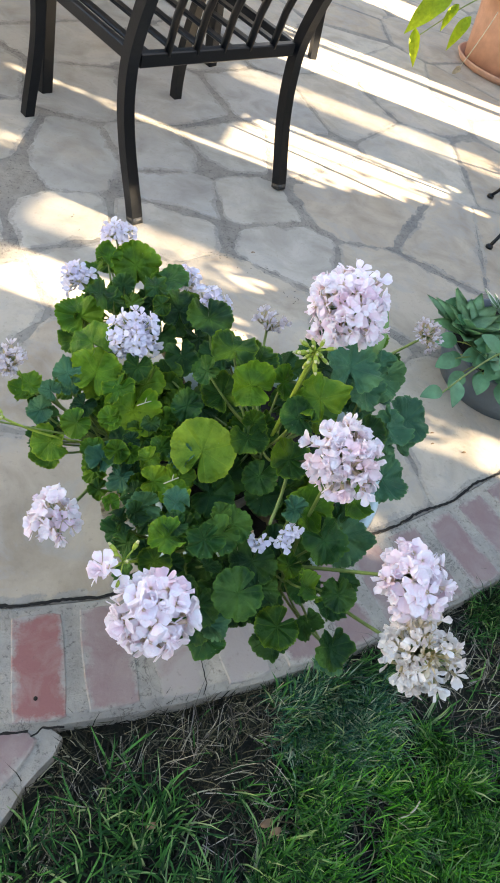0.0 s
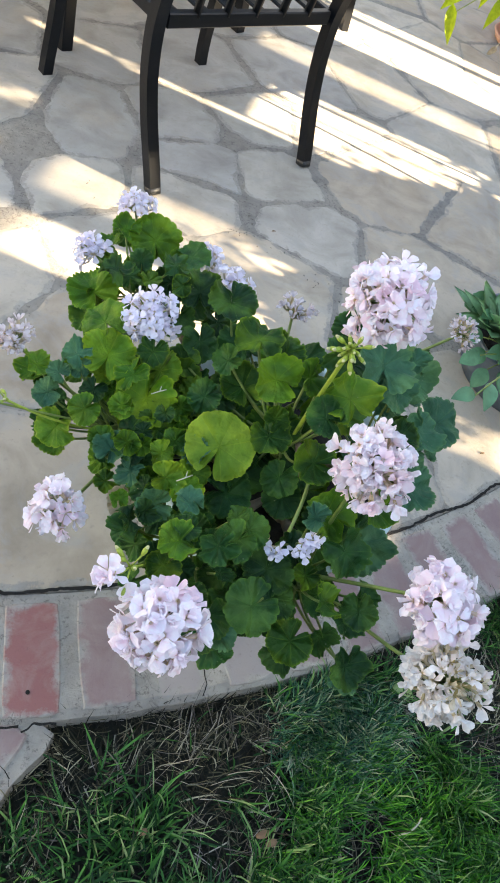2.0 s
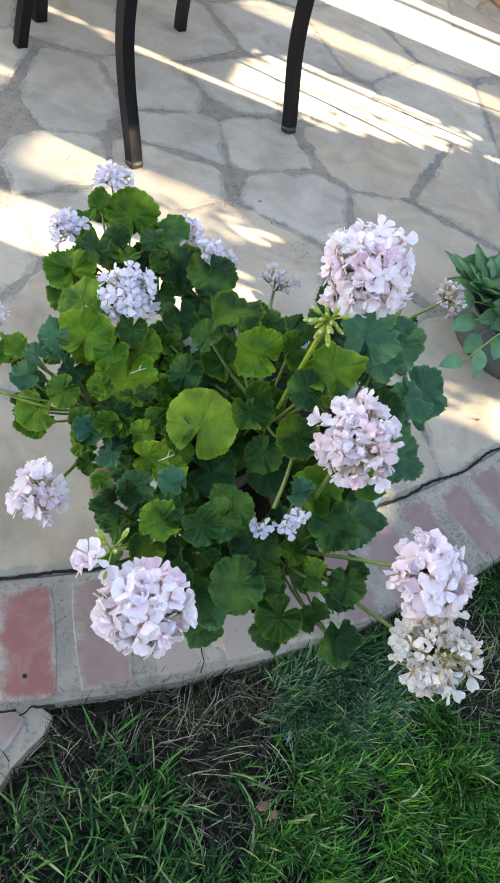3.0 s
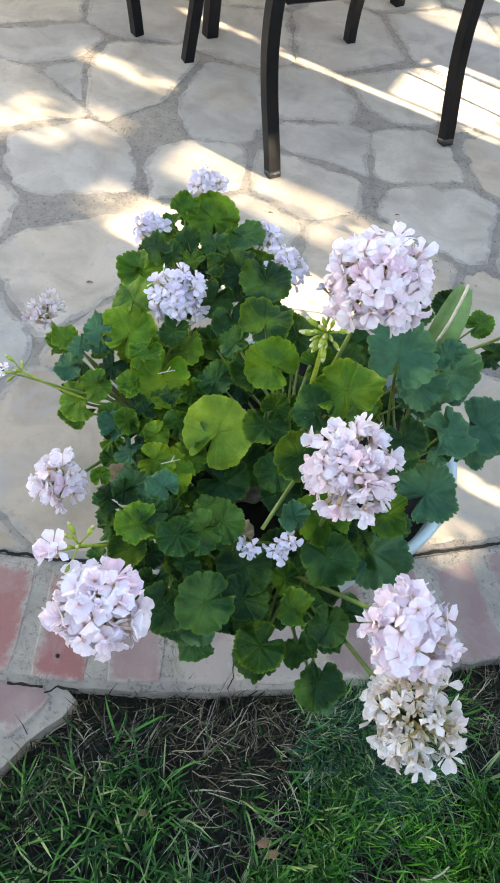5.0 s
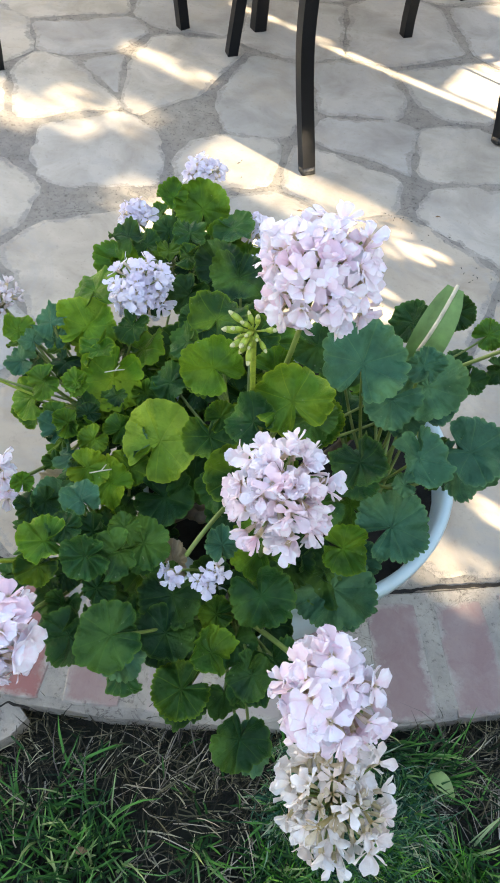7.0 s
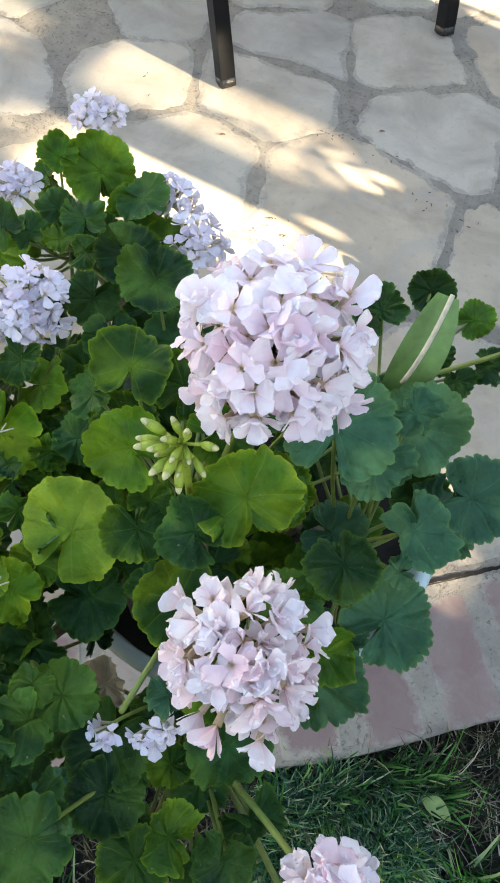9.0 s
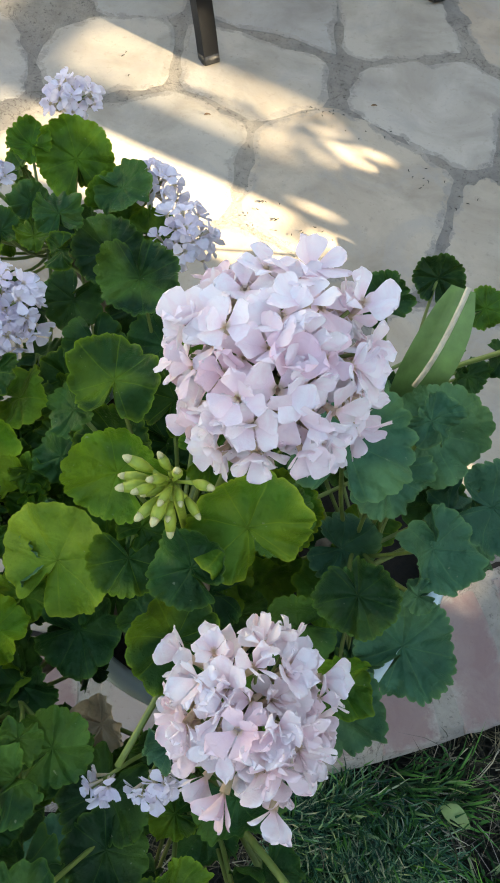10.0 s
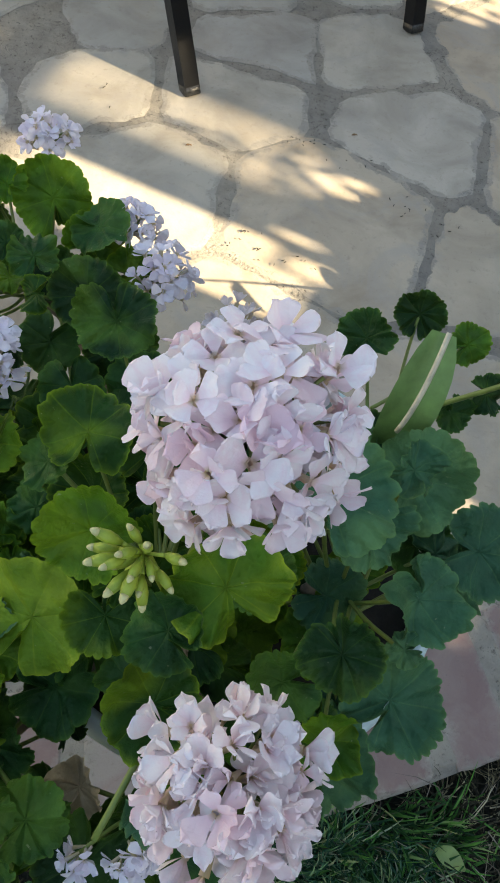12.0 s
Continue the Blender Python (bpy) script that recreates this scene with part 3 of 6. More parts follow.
for k, (name, tip) in enumerate(FORKS.items()):
    a = Vector((POT.x + (tip[0] - POT.x) * 0.28, POT.y + (tip[1] - POT.y) * 0.28, 0.266))
    mid = Vector((a.x * 0.5 + tip[0] * 0.5, a.y * 0.5 + tip[1] * 0.5, tip[2] - 0.01 + 0.02 * math.sin(k)))
    pts = bezier(a, mid, tip, 10)
    for i, p in enumerate(pts[1:-1]):
        pts[i + 1] = p + Vector((rnd.uniform(-1, 1), rnd.uniform(-1, 1), rnd.uniform(-1, 1))) * 0.005
    on_plant("stem", tube(pts, [0.0085 - 0.0035 * i / 10 + 0.0014 * (i % 2) for i in range(11)], 8), WOODY, "knobbly brown woody stem")


def leaf_mesh(R, seed, ruffle, cup, fold=0.0, rough=0.0, smooth=False):
    """A round geranium leaf with shallow lobes and a scalloped edge: the stalk meets it at the origin, its tip lies along +y."""
    r = random.Random(seed)
    na, nr = 216, 8
    phase = [r.uniform(0, 6.28) for _ in range(6)]
    verts, uvs, faces = [(0, 0, 0)], [(0.5, 0.5)], []
    lobes = r.choice((5, 5, 7))
    ruffle *= 0.35 if smooth else 1.0
    teeth = lobes * r.choice((3, 4, 5))
    gap = 0.16 if smooth else r.uniform(0.08, 0.26)
    depth = 0.02 if smooth else r.uniform(0.035, 0.10)
    broad = r.uniform(0.97, 1.08)
    for j in range(1, nr + 1):
        f = j / nr
        for i in range(na):
            a = -math.pi + 2 * math.pi * (i + 0.5) / na
            back = math.pi - abs(a)
            w = a + 0.05 * math.sin(2 * a + phase[2])
            out = 0.95 + 0.03 * math.cos(a) + 0.025 * math.sin(2 * a + phase[1])
            out -= depth * (1 - abs(math.cos(lobes * w / 2)) ** 0.45) * f
            out -= (0.035 if smooth else 0.075) * (1 - abs(math.cos(teeth * w / 2)) ** 0.55) * (f ** 3)
            out += 0.012 * math.sin(9 * a + phase[0]) + 0.007 * math.sin(3 * teeth * w) * f ** 4
            out *= 1 - 0.84 * math.exp(-((back / gap) ** 2)) * (0.4 + 0.6 * f)
            x, y = broad * R * f * out * math.sin(a), R * f * out * math.cos(a)
            z = cup * R * f * f
            z += ruffle * R * f ** 2.2 * (0.30 * math.sin(lobes * w + phase[3]) + 0.8 * math.sin(3 * a + phase[4]) + 0.22 * math.sin(11 * a + phase[5]) + 0.18 * math.sin(19 * a + phase[2]) * f ** 3)
            z += 0.10 * R * f * (1 - abs(math.cos(lobes * w / 2)) ** 1.5)
            z += fold * abs(x)
            z += rough * R * (noise.noise((x / R * 1.5 + seed, y / R * 1.5, 0.3)) + 0.22 * noise.noise((x / R * 4.5 + seed, y / R * 4.5, 1.3))) * f
            verts.append((x, y, z))
            uvs.append((0.5 + 0.5 * f * math.sin(w), 0.5 + 0.5 * f * math.cos(w)))
    for i in range(na):
        if i < na - 1:
            faces.append((0, 1 + i + 1, 1 + i))
    for j in range(nr - 1):
        for i in range(na - 1):
            p, q = 1 + j * na + i, 1 + (j + 1) * na + i
            faces.append((p, p + 1, q + 1, q))
    return verts, uvs, faces


STYLE = {"s": LEAF_GREY_SHEEN, "m": LEAF, "p": LEAF_PALE, "b": LEAF_DEEP_SHADE, "d": LEAF_DRY, "y": LEAF_LIGHT, "g": LEAF_GOLD}


def leaf(n, x, y, z, size, facing, tip, style="m", fork="middle", ruffle=0.20, cup=0.10, fold=0.0):
    """A leaf whose middle is at x, y, z: facing is its normal, tip the way its tip points (degrees round the normal from +y)."""
    nrm = Vector(facing).normalized()
    side = Vector((0, 1, 0)).cross(nrm)
    side = side.normalized() if side.length > 0.05 else Vector((1, 0, 0))
    up = nrm.cross(side)
    basis = Matrix((side, up, nrm)).transposed()
    basis = basis.to_4x4() @ Matrix.Rotation(radians(tip), 4, "Z")
    place = Vector((x, y, z)) - (basis @ Vector((0, 1, 0))) * size * 0.14
    m = Matrix.Translation(place) @ basis
    verts, uvs, faces = leaf_mesh(size * 0.95, n * 13 + 5, ruffle * (1.5 if size < 0.030 else 1.0) * (0.6 + 0.8 * ((n * 7) % 10) / 10), cup + 0.30 * (((n * 3) % 10) / 10 - 0.4), fold + (0.22 if n % 6 == 2 and style != "p" else 0.0), 0.20 if style == "p" else 0.42, style == "p")
    ob = on_plant("leaf", data("leaf", verts, faces, STYLE[style], True, uvs), m=m)
    start = Vector(FORKS[fork]) + Vector((math.sin(n * 2.4), math.cos(n * 1.7), math.sin(n))) * 0.012
    bend = (start + place) / 2 + nrm * -0.012 + Vector((0, 0, -0.025))
    local = m.inverted()
    pts = [local @ p for p in bezier(start, bend, place - nrm * 0.003, 7)]
    st = obj("leafstalk", tube(pts, [0.0021, 0.002, 0.0019, 0.0018, 0.0018, 0.0017, 0.0017, 0.0017], 6), STEM)
    st.parent = ob
    return ob


def leaf_rows(fork, rows):
    global leaf_count
    for x, y, z, size, fx, fy, fz, tip, style in rows:
        leaf_count += 1
        leaf(leaf_count, x, y, z, size, (fx, fy, fz), tip, style, fork)


leaf_count = 0
# x, y, z, size, facing (three), tip's way, style: first the upper leaves
leaf_rows("back", [
    (0.106, 1.113, 0.434, 0.047, 0.15, -0.78, 0.60, 30, "m"),
    (0.057, 1.111, 0.434, 0.026, 0.15, -0.31, 0.94, 57, "m"),
    (0.036, 1.119, 0.390, 0.025, -0.49, -0.06, 0.87, 41, "m"),
    (0.063, 0.966, 0.470, 0.026, 0.08, 0.06, 0.99, 61, "b"),
    (0.083, 0.984, 0.452, 0.022, 0.12, -0.17, 0.98, 26, "b"),
    (0.094, 1.027, 0.450, 0.022, 0.10, -0.53, 0.84, 24, "b"),
    (0.145, 0.985, 0.493, 0.026, 0.37, 0.03, 0.93, 25, "b"),
    (0.115, 0.983, 0.449, 0.020, 0.10, 0.06, 0.99, -151, "m"),
    (0.189, 0.987, 0.458, 0.039, 0.00, -0.51, 0.86, 11, "b"),
    (0.176, 1.073, 0.445, 0.034, -0.24, -0.12, 0.96, -87, "b"),
    (0.159, 0.947, 0.487, 0.019, -0.36, -0.57, 0.74, 97, "m"),
])
leaf_rows("back", [
    (0.034, 0.987, 0.403, 0.043, -0.29, -0.48, 0.83, 32, "m"),
])
leaf_rows("low", [
    (0.236, 0.931, 0.491, 0.039, 0.00, -0.32, 0.95, -158, "b"),
])
leaf_rows("left", [
    (0.085, 0.827, 0.447, 0.041, 0.10, -0.42, 0.90, -6, "y"),
    (0.120, 0.783, 0.458, 0.027, -0.41, -0.29, 0.86, 134, "g"),
    (-0.005, 0.798, 0.424, 0.025, 0.47, 0.25, 0.85, 70, "y"),
    (0.044, 0.805, 0.455, 0.023, -0.19, -0.23, 0.96, 49, "s"),
    (0.026, 0.787, 0.430, 0.018, -0.02, -0.13, 0.99, 55, "s"),
    (0.052, 0.798, 0.436, 0.016, 0.30, -0.46, 0.84, 31, "s"),
    (0.016, 0.766, 0.407, 0.022, -0.02, -0.37, 0.93, 112, "s"),
    (0.070, 0.736, 0.426, 0.024, -0.10, -0.66, 0.74, 136, "m"),
    (0.036, 0.740, 0.367, 0.031, -0.38, -0.60, 0.71, 138, "y"),
    (0.144, 0.766, 0.432, 0.045, 0.06, -0.44, 0.90, 173, "g"),
    (0.161, 0.829, 0.434, 0.035, -0.42, -0.25, 0.87, -93, "y"),
])
leaf_rows("left", [
    (0.140, 0.830, 0.460, 0.027, -0.21, -0.21, 0.95, 164, "m"),
    (0.118, 0.699, 0.414, 0.026, -0.21, -0.25, 0.94, -16, "s"),
    (0.144, 0.701, 0.412, 0.019, -0.06, -0.16, 0.98, -12, "s"),
    (0.116, 0.669, 0.377, 0.017, -0.03, -0.34, 0.94, 112, "m"),
    (0.147, 0.738, 0.395, 0.028, -0.23, -0.24, 0.94, 110, "y"),
    (0.067, 0.875, 0.456, 0.037, -0.42, -0.16, 0.89, 32, "m"),
])
leaf_rows("middle", [
    (0.261, 0.807, 0.560, 0.035, -0.01, -0.14, 0.99, 11, "m"),
    (0.281, 0.739, 0.565, 0.034, 0.10, -0.54, 0.84, 74, "m"),
    (0.230, 0.790, 0.521, 0.022, -0.45, -0.45, 0.77, 100, "b"),
    (0.246, 0.702, 0.470, 0.048, -0.20, -0.58, 0.79, -21, "p"),
    (0.304, 0.725, 0.513, 0.020, 0.25, -0.69, 0.68, -28, "m"),
    (0.342, 0.692, 0.571, 0.027, -0.27, -0.46, 0.85, 61, "b"),
    (0.368, 0.721, 0.586, 0.038, 0.25, -0.55, 0.80, 50, "y"),
    (0.392, 0.747, 0.530, 0.029, -0.04, -0.28, 0.96, -87, "b"),
    (0.341, 0.655, 0.530, 0.032, 0.13, -0.37, 0.92, 95, "m"),
    (0.371, 0.810, 0.560, 0.028, 0.44, -0.42, 0.79, -75, "b"),
    (0.286, 0.693, 0.430, 0.035, 0.31, -0.57, 0.76, 23, "b"),
])
leaf_rows("middle", [
    (0.301, 0.700, 0.500, 0.030, 0.11, -0.16, 0.98, -142, "m"),
    (0.324, 0.670, 0.460, 0.027, -0.15, -0.66, 0.74, 156, "b"),
])
leaf_rows("right", [
    (0.417, 0.794, 0.587, 0.047, 0.14, -0.45, 0.88, 6, "s"),
    (0.472, 0.827, 0.571, 0.022, 0.37, -0.64, 0.68, 26, "s"),
    (0.491, 0.841, 0.525, 0.042, 0.00, -0.49, 0.87, -89, "s"),
    (0.452, 0.786, 0.545, 0.034, 0.28, -0.46, 0.84, 161, "s"),
    (0.449, 0.701, 0.550, 0.028, -0.28, -0.39, 0.88, -149, "b"),
    (0.503, 0.756, 0.512, 0.035, 0.37, -0.16, 0.91, -128, "s"),
    (0.559, 0.819, 0.475, 0.042, 0.10, -0.31, 0.94, -85, "s"),  # L43b
    (0.502, 0.702, 0.475, 0.042, 0.02, -0.31, 0.95, -38, "s"),
    (0.493, 0.724, 0.510, 0.014, 0.09, -0.18, 0.98, 114, "s"),
    (0.465, 0.665, 0.457, 0.029, 0.39, -0.49, 0.78, -75, "m"),
])
leaf_rows("front", [
    (0.475, 0.653, 0.375, 0.052, 0.04, -0.44, 0.90, -117, "s"),
    (0.410, 0.577, 0.473, 0.035, 0.25, -0.55, 0.80, -120, "b"),
    (0.383, 0.625, 0.470, 0.037, 0.17, -0.19, 0.97, 58, "m"),
    (0.357, 0.599, 0.509, 0.019, 0.26, -0.63, 0.73, 32, "s"),
    (0.425, 0.509, 0.465, 0.025, -0.34, -0.33, 0.88, 178, "b"),
    (0.381, 0.517, 0.467, 0.026, 0.56, 0.16, 0.81, 83, "m"),
    (0.363, 0.488, 0.399, 0.032, -0.03, -0.29, 0.96, 140, "m"),
    (0.369, 0.558, 0.437, 0.019, 0.05, -0.20, 0.98, 113, "m"),
    (0.435, 0.468, 0.400, 0.031, 0.23, -0.39, 0.89, -161, "b"),
    (0.332, 0.523, 0.424, 0.031, 0.07, -0.06, 1.00, 172, "b"),
    (0.323, 0.556, 0.431, 0.037, -0.02, -0.34, 0.94, 170, "b"),
])
leaf_rows("front", [
    (0.294, 0.490, 0.470, 0.035, -0.03, -0.38, 0.92, 130, "b"),
])
leaf_rows("front_left", [
    (0.257, 0.482, 0.442, 0.030, -0.27, -0.57, 0.77, 171, "b"),
    (0.283, 0.506, 0.438, 0.029, 0.31, -0.65, 0.69, -176, "b"),
    (0.291, 0.504, 0.350, 0.031, 0.11, 0.07, 0.99, -128, "s"),
    (0.263, 0.527, 0.461, 0.019, 0.55, 0.14, 0.82, -168, "b"),
    (0.289, 0.583, 0.481, 0.028, 0.03, -0.23, 0.97, -39, "b"),
    (0.267, 0.582, 0.498, 0.017, 0.34, -0.54, 0.77, 33, "b"),
    (0.270, 0.557, 0.487, 0.026, -0.26, -0.64, 0.72, 131, "b"),
    (0.247, 0.539, 0.498, 0.025, 0.31, -0.67, 0.67, 145, "b"),
    (0.203, 0.539, 0.491, 0.026, 0.12, 0.05, 0.99, 121, "m"),
    (0.212, 0.561, 0.488, 0.019, 0.05, -0.08, 1.00, 113, "b"),
    (0.197, 0.527, 0.452, 0.023, 0.09, -0.46, 0.89, 144, "m"),
])
leaf_rows("front_left", [
    (0.152, 0.582, 0.446, 0.019, 0.51, 0.16, 0.85, 111, "b"),
    (0.190, 0.645, 0.451, 0.025, 0.29, -0.53, 0.80, -78, "y"),
    (0.173, 0.600, 0.454, 0.026, 0.28, -0.67, 0.68, 124, "s"),
    (0.211, 0.594, 0.490, 0.021, 0.10, 0.02, 1.00, 60, "s"),
    (0.215, 0.641, 0.440, 0.028, -0.01, -0.10, 0.99, -134, "g"),
    (0.219, 0.675, 0.434, 0.025, 0.02, -0.49, 0.87, 11, "y"),
    (0.272, 0.660, 0.423, 0.037, 0.03, -0.35, 0.94, -87, "b"),
])
# the layer of leaves under them, many in darker green to stand for shade
leaf_rows("back", [
    (0.100, 1.131, 0.419, 0.038, 0.1, -0.95, 0.75, 0, "m"),
    (0.055, 1.150, 0.392, 0.023, -0.4, -0.7, 0.7, 40, "m"),
    (0.036, 1.119, 0.361, 0.025, -0.5, -0.6, 0.6, 60, "m"),
    (0.054, 1.024, 0.396, 0.028, -0.3, -0.4, 0.9, 60, "m"),
    (0.107, 1.023, 0.419, 0.025, 0.0, -0.5, 0.9, 20, "b"),
    (0.148, 1.013, 0.440, 0.030, 0.1, -0.6, 0.8, -20, "b"),
    (0.191, 0.995, 0.436, 0.041, 0.25, -0.6, 0.8, -40, "b"),
    (0.232, 0.950, 0.430, 0.042, 0.4, -0.5, 0.8, -120, "b"),
    (0.032, 0.966, 0.364, 0.032, -0.6, -0.4, 0.7, 90, "m"),
])
leaf_rows("back", [
    (0.161, 1.078, 0.416, 0.034, 0.3, -0.5, 0.8, -30, "m"),
    (0.046, 0.982, 0.371, 0.032, -0.8, -0.3, 0.6, 110, "m"),
    (0.110, 0.930, 0.410, 0.034, 0.0, -0.5, 0.8, 160, "b"),
    (0.210, 1.050, 0.410, 0.032, 0.5, -0.3, 0.8, -60, "m"),
    (0.028, 1.002, 0.385, 0.029, -0.8, -0.2, 0.6, 100, "m"),
    (0.085, 1.030, 0.415, 0.030, -0.2, -0.6, 0.8, 30, "m"),
    (0.165, 0.935, 0.430, 0.033, 0.1, -0.5, 0.85, 170, "b"),
    (0.205, 0.890, 0.440, 0.033, 0.2, -0.5, 0.85, -150, "b"),
    (0.130, 1.030, 0.400, 0.032, 0.0, -0.4, 0.9, 10, "b"),
])
leaf_rows("middle", [
    (0.259, 0.909, 0.447, 0.038, -0.3, -0.4, 0.9, 40, "b"),
    (0.260, 0.790, 0.488, 0.034, -0.2, -0.45, 0.9, 30, "m"),
    (0.303, 0.811, 0.545, 0.030, 0.1, -0.4, 0.9, -10, "m"),
    (0.320, 0.732, 0.488, 0.028, 0.2, -0.5, 0.8, -150, "m"),
    (0.392, 0.762, 0.512, 0.034, 0.0, -0.45, 0.9, -30, "g"),
    (0.269, 0.730, 0.423, 0.039, -0.2, -0.55, 0.85, -50, "y"),
    (0.353, 0.706, 0.451, 0.033, -0.1, -0.5, 0.85, 100, "b"),
    (0.340, 0.664, 0.426, 0.030, -0.2, -0.6, 0.8, 170, "b"),
    (0.464, 0.853, 0.499, 0.038, 0.2, -0.45, 0.9, -140, "s"),
    (0.474, 0.833, 0.484, 0.030, 0.2, -0.4, 0.9, -60, "s"),
    (0.401, 0.825, 0.538, 0.030, 0.2, -0.2, 0.95, -60, "b"),
])
leaf_rows("right", [
    (0.496, 0.850, 0.500, 0.034, 0.3, -0.4, 0.9, -60, "s"),
    (0.470, 0.835, 0.480, 0.033, 0.2, -0.4, 0.9, -20, "s"),
    (0.448, 0.707, 0.517, 0.025, 0.1, -0.45, 0.9, 150, "b"),
    (0.556, 0.817, 0.443, 0.042, 0.4, -0.5, 0.8, -100, "s"),
    (0.540, 0.830, 0.420, 0.033, 0.6, -0.2, 0.8, -80, "s"),
    (0.455, 0.770, 0.430, 0.033, 0.2, -0.3, 0.9, -90, "s"),
])
leaf_rows("left", [
    (-0.013, 0.808, 0.398, 0.024, -0.5, -0.4, 0.8, 70, "y"),
    (0.026, 0.774, 0.383, 0.021, -0.3, -0.5, 0.8, 90, "b"),
    (0.048, 0.811, 0.416, 0.023, -0.2, -0.4, 0.9, 40, "m"),
    (0.091, 0.831, 0.422, 0.036, -0.2, -0.45, 0.9, 20, "y"),
    (0.131, 0.776, 0.389, 0.031, 0.1, -0.5, 0.9, 120, "y"),
    (0.168, 0.822, 0.400, 0.030, 0.2, -0.3, 0.9, -30, "m"),
    (0.178, 0.768, 0.400, 0.028, 0.2, -0.5, 0.85, -130, "y"),
    (0.037, 0.743, 0.341, 0.030, -0.4, -0.5, 0.8, 120, "y"),
    (0.041, 0.775, 0.363, 0.020, -0.2, -0.5, 0.9, 160, "b"),
    (0.105, 0.703, 0.374, 0.023, -0.4, -0.5, 0.8, 90, "m"),
])
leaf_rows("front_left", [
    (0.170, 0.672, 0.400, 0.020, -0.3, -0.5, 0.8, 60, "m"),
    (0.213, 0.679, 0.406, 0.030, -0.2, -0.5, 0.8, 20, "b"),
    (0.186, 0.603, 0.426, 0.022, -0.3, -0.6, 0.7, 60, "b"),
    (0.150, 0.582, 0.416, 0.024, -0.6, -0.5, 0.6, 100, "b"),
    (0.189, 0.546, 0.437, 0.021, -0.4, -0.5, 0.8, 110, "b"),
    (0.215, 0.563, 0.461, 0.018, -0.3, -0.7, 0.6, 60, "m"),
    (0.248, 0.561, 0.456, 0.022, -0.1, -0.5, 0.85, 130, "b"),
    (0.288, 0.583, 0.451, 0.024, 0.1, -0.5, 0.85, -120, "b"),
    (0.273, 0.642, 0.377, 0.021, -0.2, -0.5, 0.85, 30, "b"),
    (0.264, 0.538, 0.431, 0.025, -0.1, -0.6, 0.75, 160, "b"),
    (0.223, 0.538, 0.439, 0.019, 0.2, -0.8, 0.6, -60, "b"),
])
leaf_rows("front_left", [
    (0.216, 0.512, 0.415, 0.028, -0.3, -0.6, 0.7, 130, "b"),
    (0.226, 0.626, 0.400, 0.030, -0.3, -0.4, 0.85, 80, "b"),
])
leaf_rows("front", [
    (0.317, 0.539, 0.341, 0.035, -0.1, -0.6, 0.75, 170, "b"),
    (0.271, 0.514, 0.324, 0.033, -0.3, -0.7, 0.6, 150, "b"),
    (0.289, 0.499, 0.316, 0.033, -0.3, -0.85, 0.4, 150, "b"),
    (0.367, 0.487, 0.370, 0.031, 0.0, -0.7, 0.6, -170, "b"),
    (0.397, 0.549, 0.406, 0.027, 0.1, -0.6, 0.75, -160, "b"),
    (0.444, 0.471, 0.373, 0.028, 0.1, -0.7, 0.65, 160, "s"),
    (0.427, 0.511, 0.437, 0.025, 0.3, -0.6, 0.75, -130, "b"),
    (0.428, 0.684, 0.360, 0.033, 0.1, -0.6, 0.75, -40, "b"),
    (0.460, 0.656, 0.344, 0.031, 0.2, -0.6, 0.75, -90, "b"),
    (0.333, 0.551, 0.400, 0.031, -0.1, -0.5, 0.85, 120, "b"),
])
leaf_rows("right", [
    (0.440, 0.900, 0.450, 0.033, 0.3, -0.2, 0.9, -20, "s"),
    (0.395, 0.850, 0.500, 0.034, 0.1, -0.3, 0.9, 10, "m"),
    (0.360, 0.900, 0.460, 0.033, 0.0, -0.2, 0.95, 0, "b"),
    (0.470, 0.930, 0.410, 0.030, 0.4, 0.0, 0.9, -40, "b"),
    (0.420, 0.690, 0.475, 0.030, 0.1, -0.5, 0.85, 130, "b"),
    (0.405, 0.830, 0.450, 0.033, 0.2, -0.3, 0.9, 80, "b"),
    (0.490, 0.654, 0.346, 0.034, 0.3, -0.6, 0.7, -150, "s"),
])
leaf_rows("middle", [
    (0.305, 0.860, 0.490, 0.034, 0.0, -0.3, 0.9, 30, "m"),
    (0.182, 0.865, 0.426, 0.030, -0.2, -0.4, 0.9, 70, "m"),
    (0.215, 0.775, 0.460, 0.026, -0.2, -0.5, 0.85, 120, "b"),
    (0.309, 0.727, 0.421, 0.028, 0.1, -0.6, 0.75, -170, "b"),
    (0.280, 0.920, 0.430, 0.033, -0.1, 0.0, 0.95, 20, "b"),
    (0.340, 0.780, 0.540, 0.028, 0.3, -0.5, 0.8, -60, "m"),
])
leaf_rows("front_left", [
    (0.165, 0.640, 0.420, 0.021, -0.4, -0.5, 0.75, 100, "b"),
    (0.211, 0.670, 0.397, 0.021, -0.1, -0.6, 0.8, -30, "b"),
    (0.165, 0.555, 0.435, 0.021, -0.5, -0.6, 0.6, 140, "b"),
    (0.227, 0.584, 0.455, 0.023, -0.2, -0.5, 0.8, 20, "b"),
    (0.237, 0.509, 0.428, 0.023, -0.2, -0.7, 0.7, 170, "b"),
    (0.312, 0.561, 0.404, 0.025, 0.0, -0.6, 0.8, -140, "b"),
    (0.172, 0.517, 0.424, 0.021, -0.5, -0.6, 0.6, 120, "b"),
])
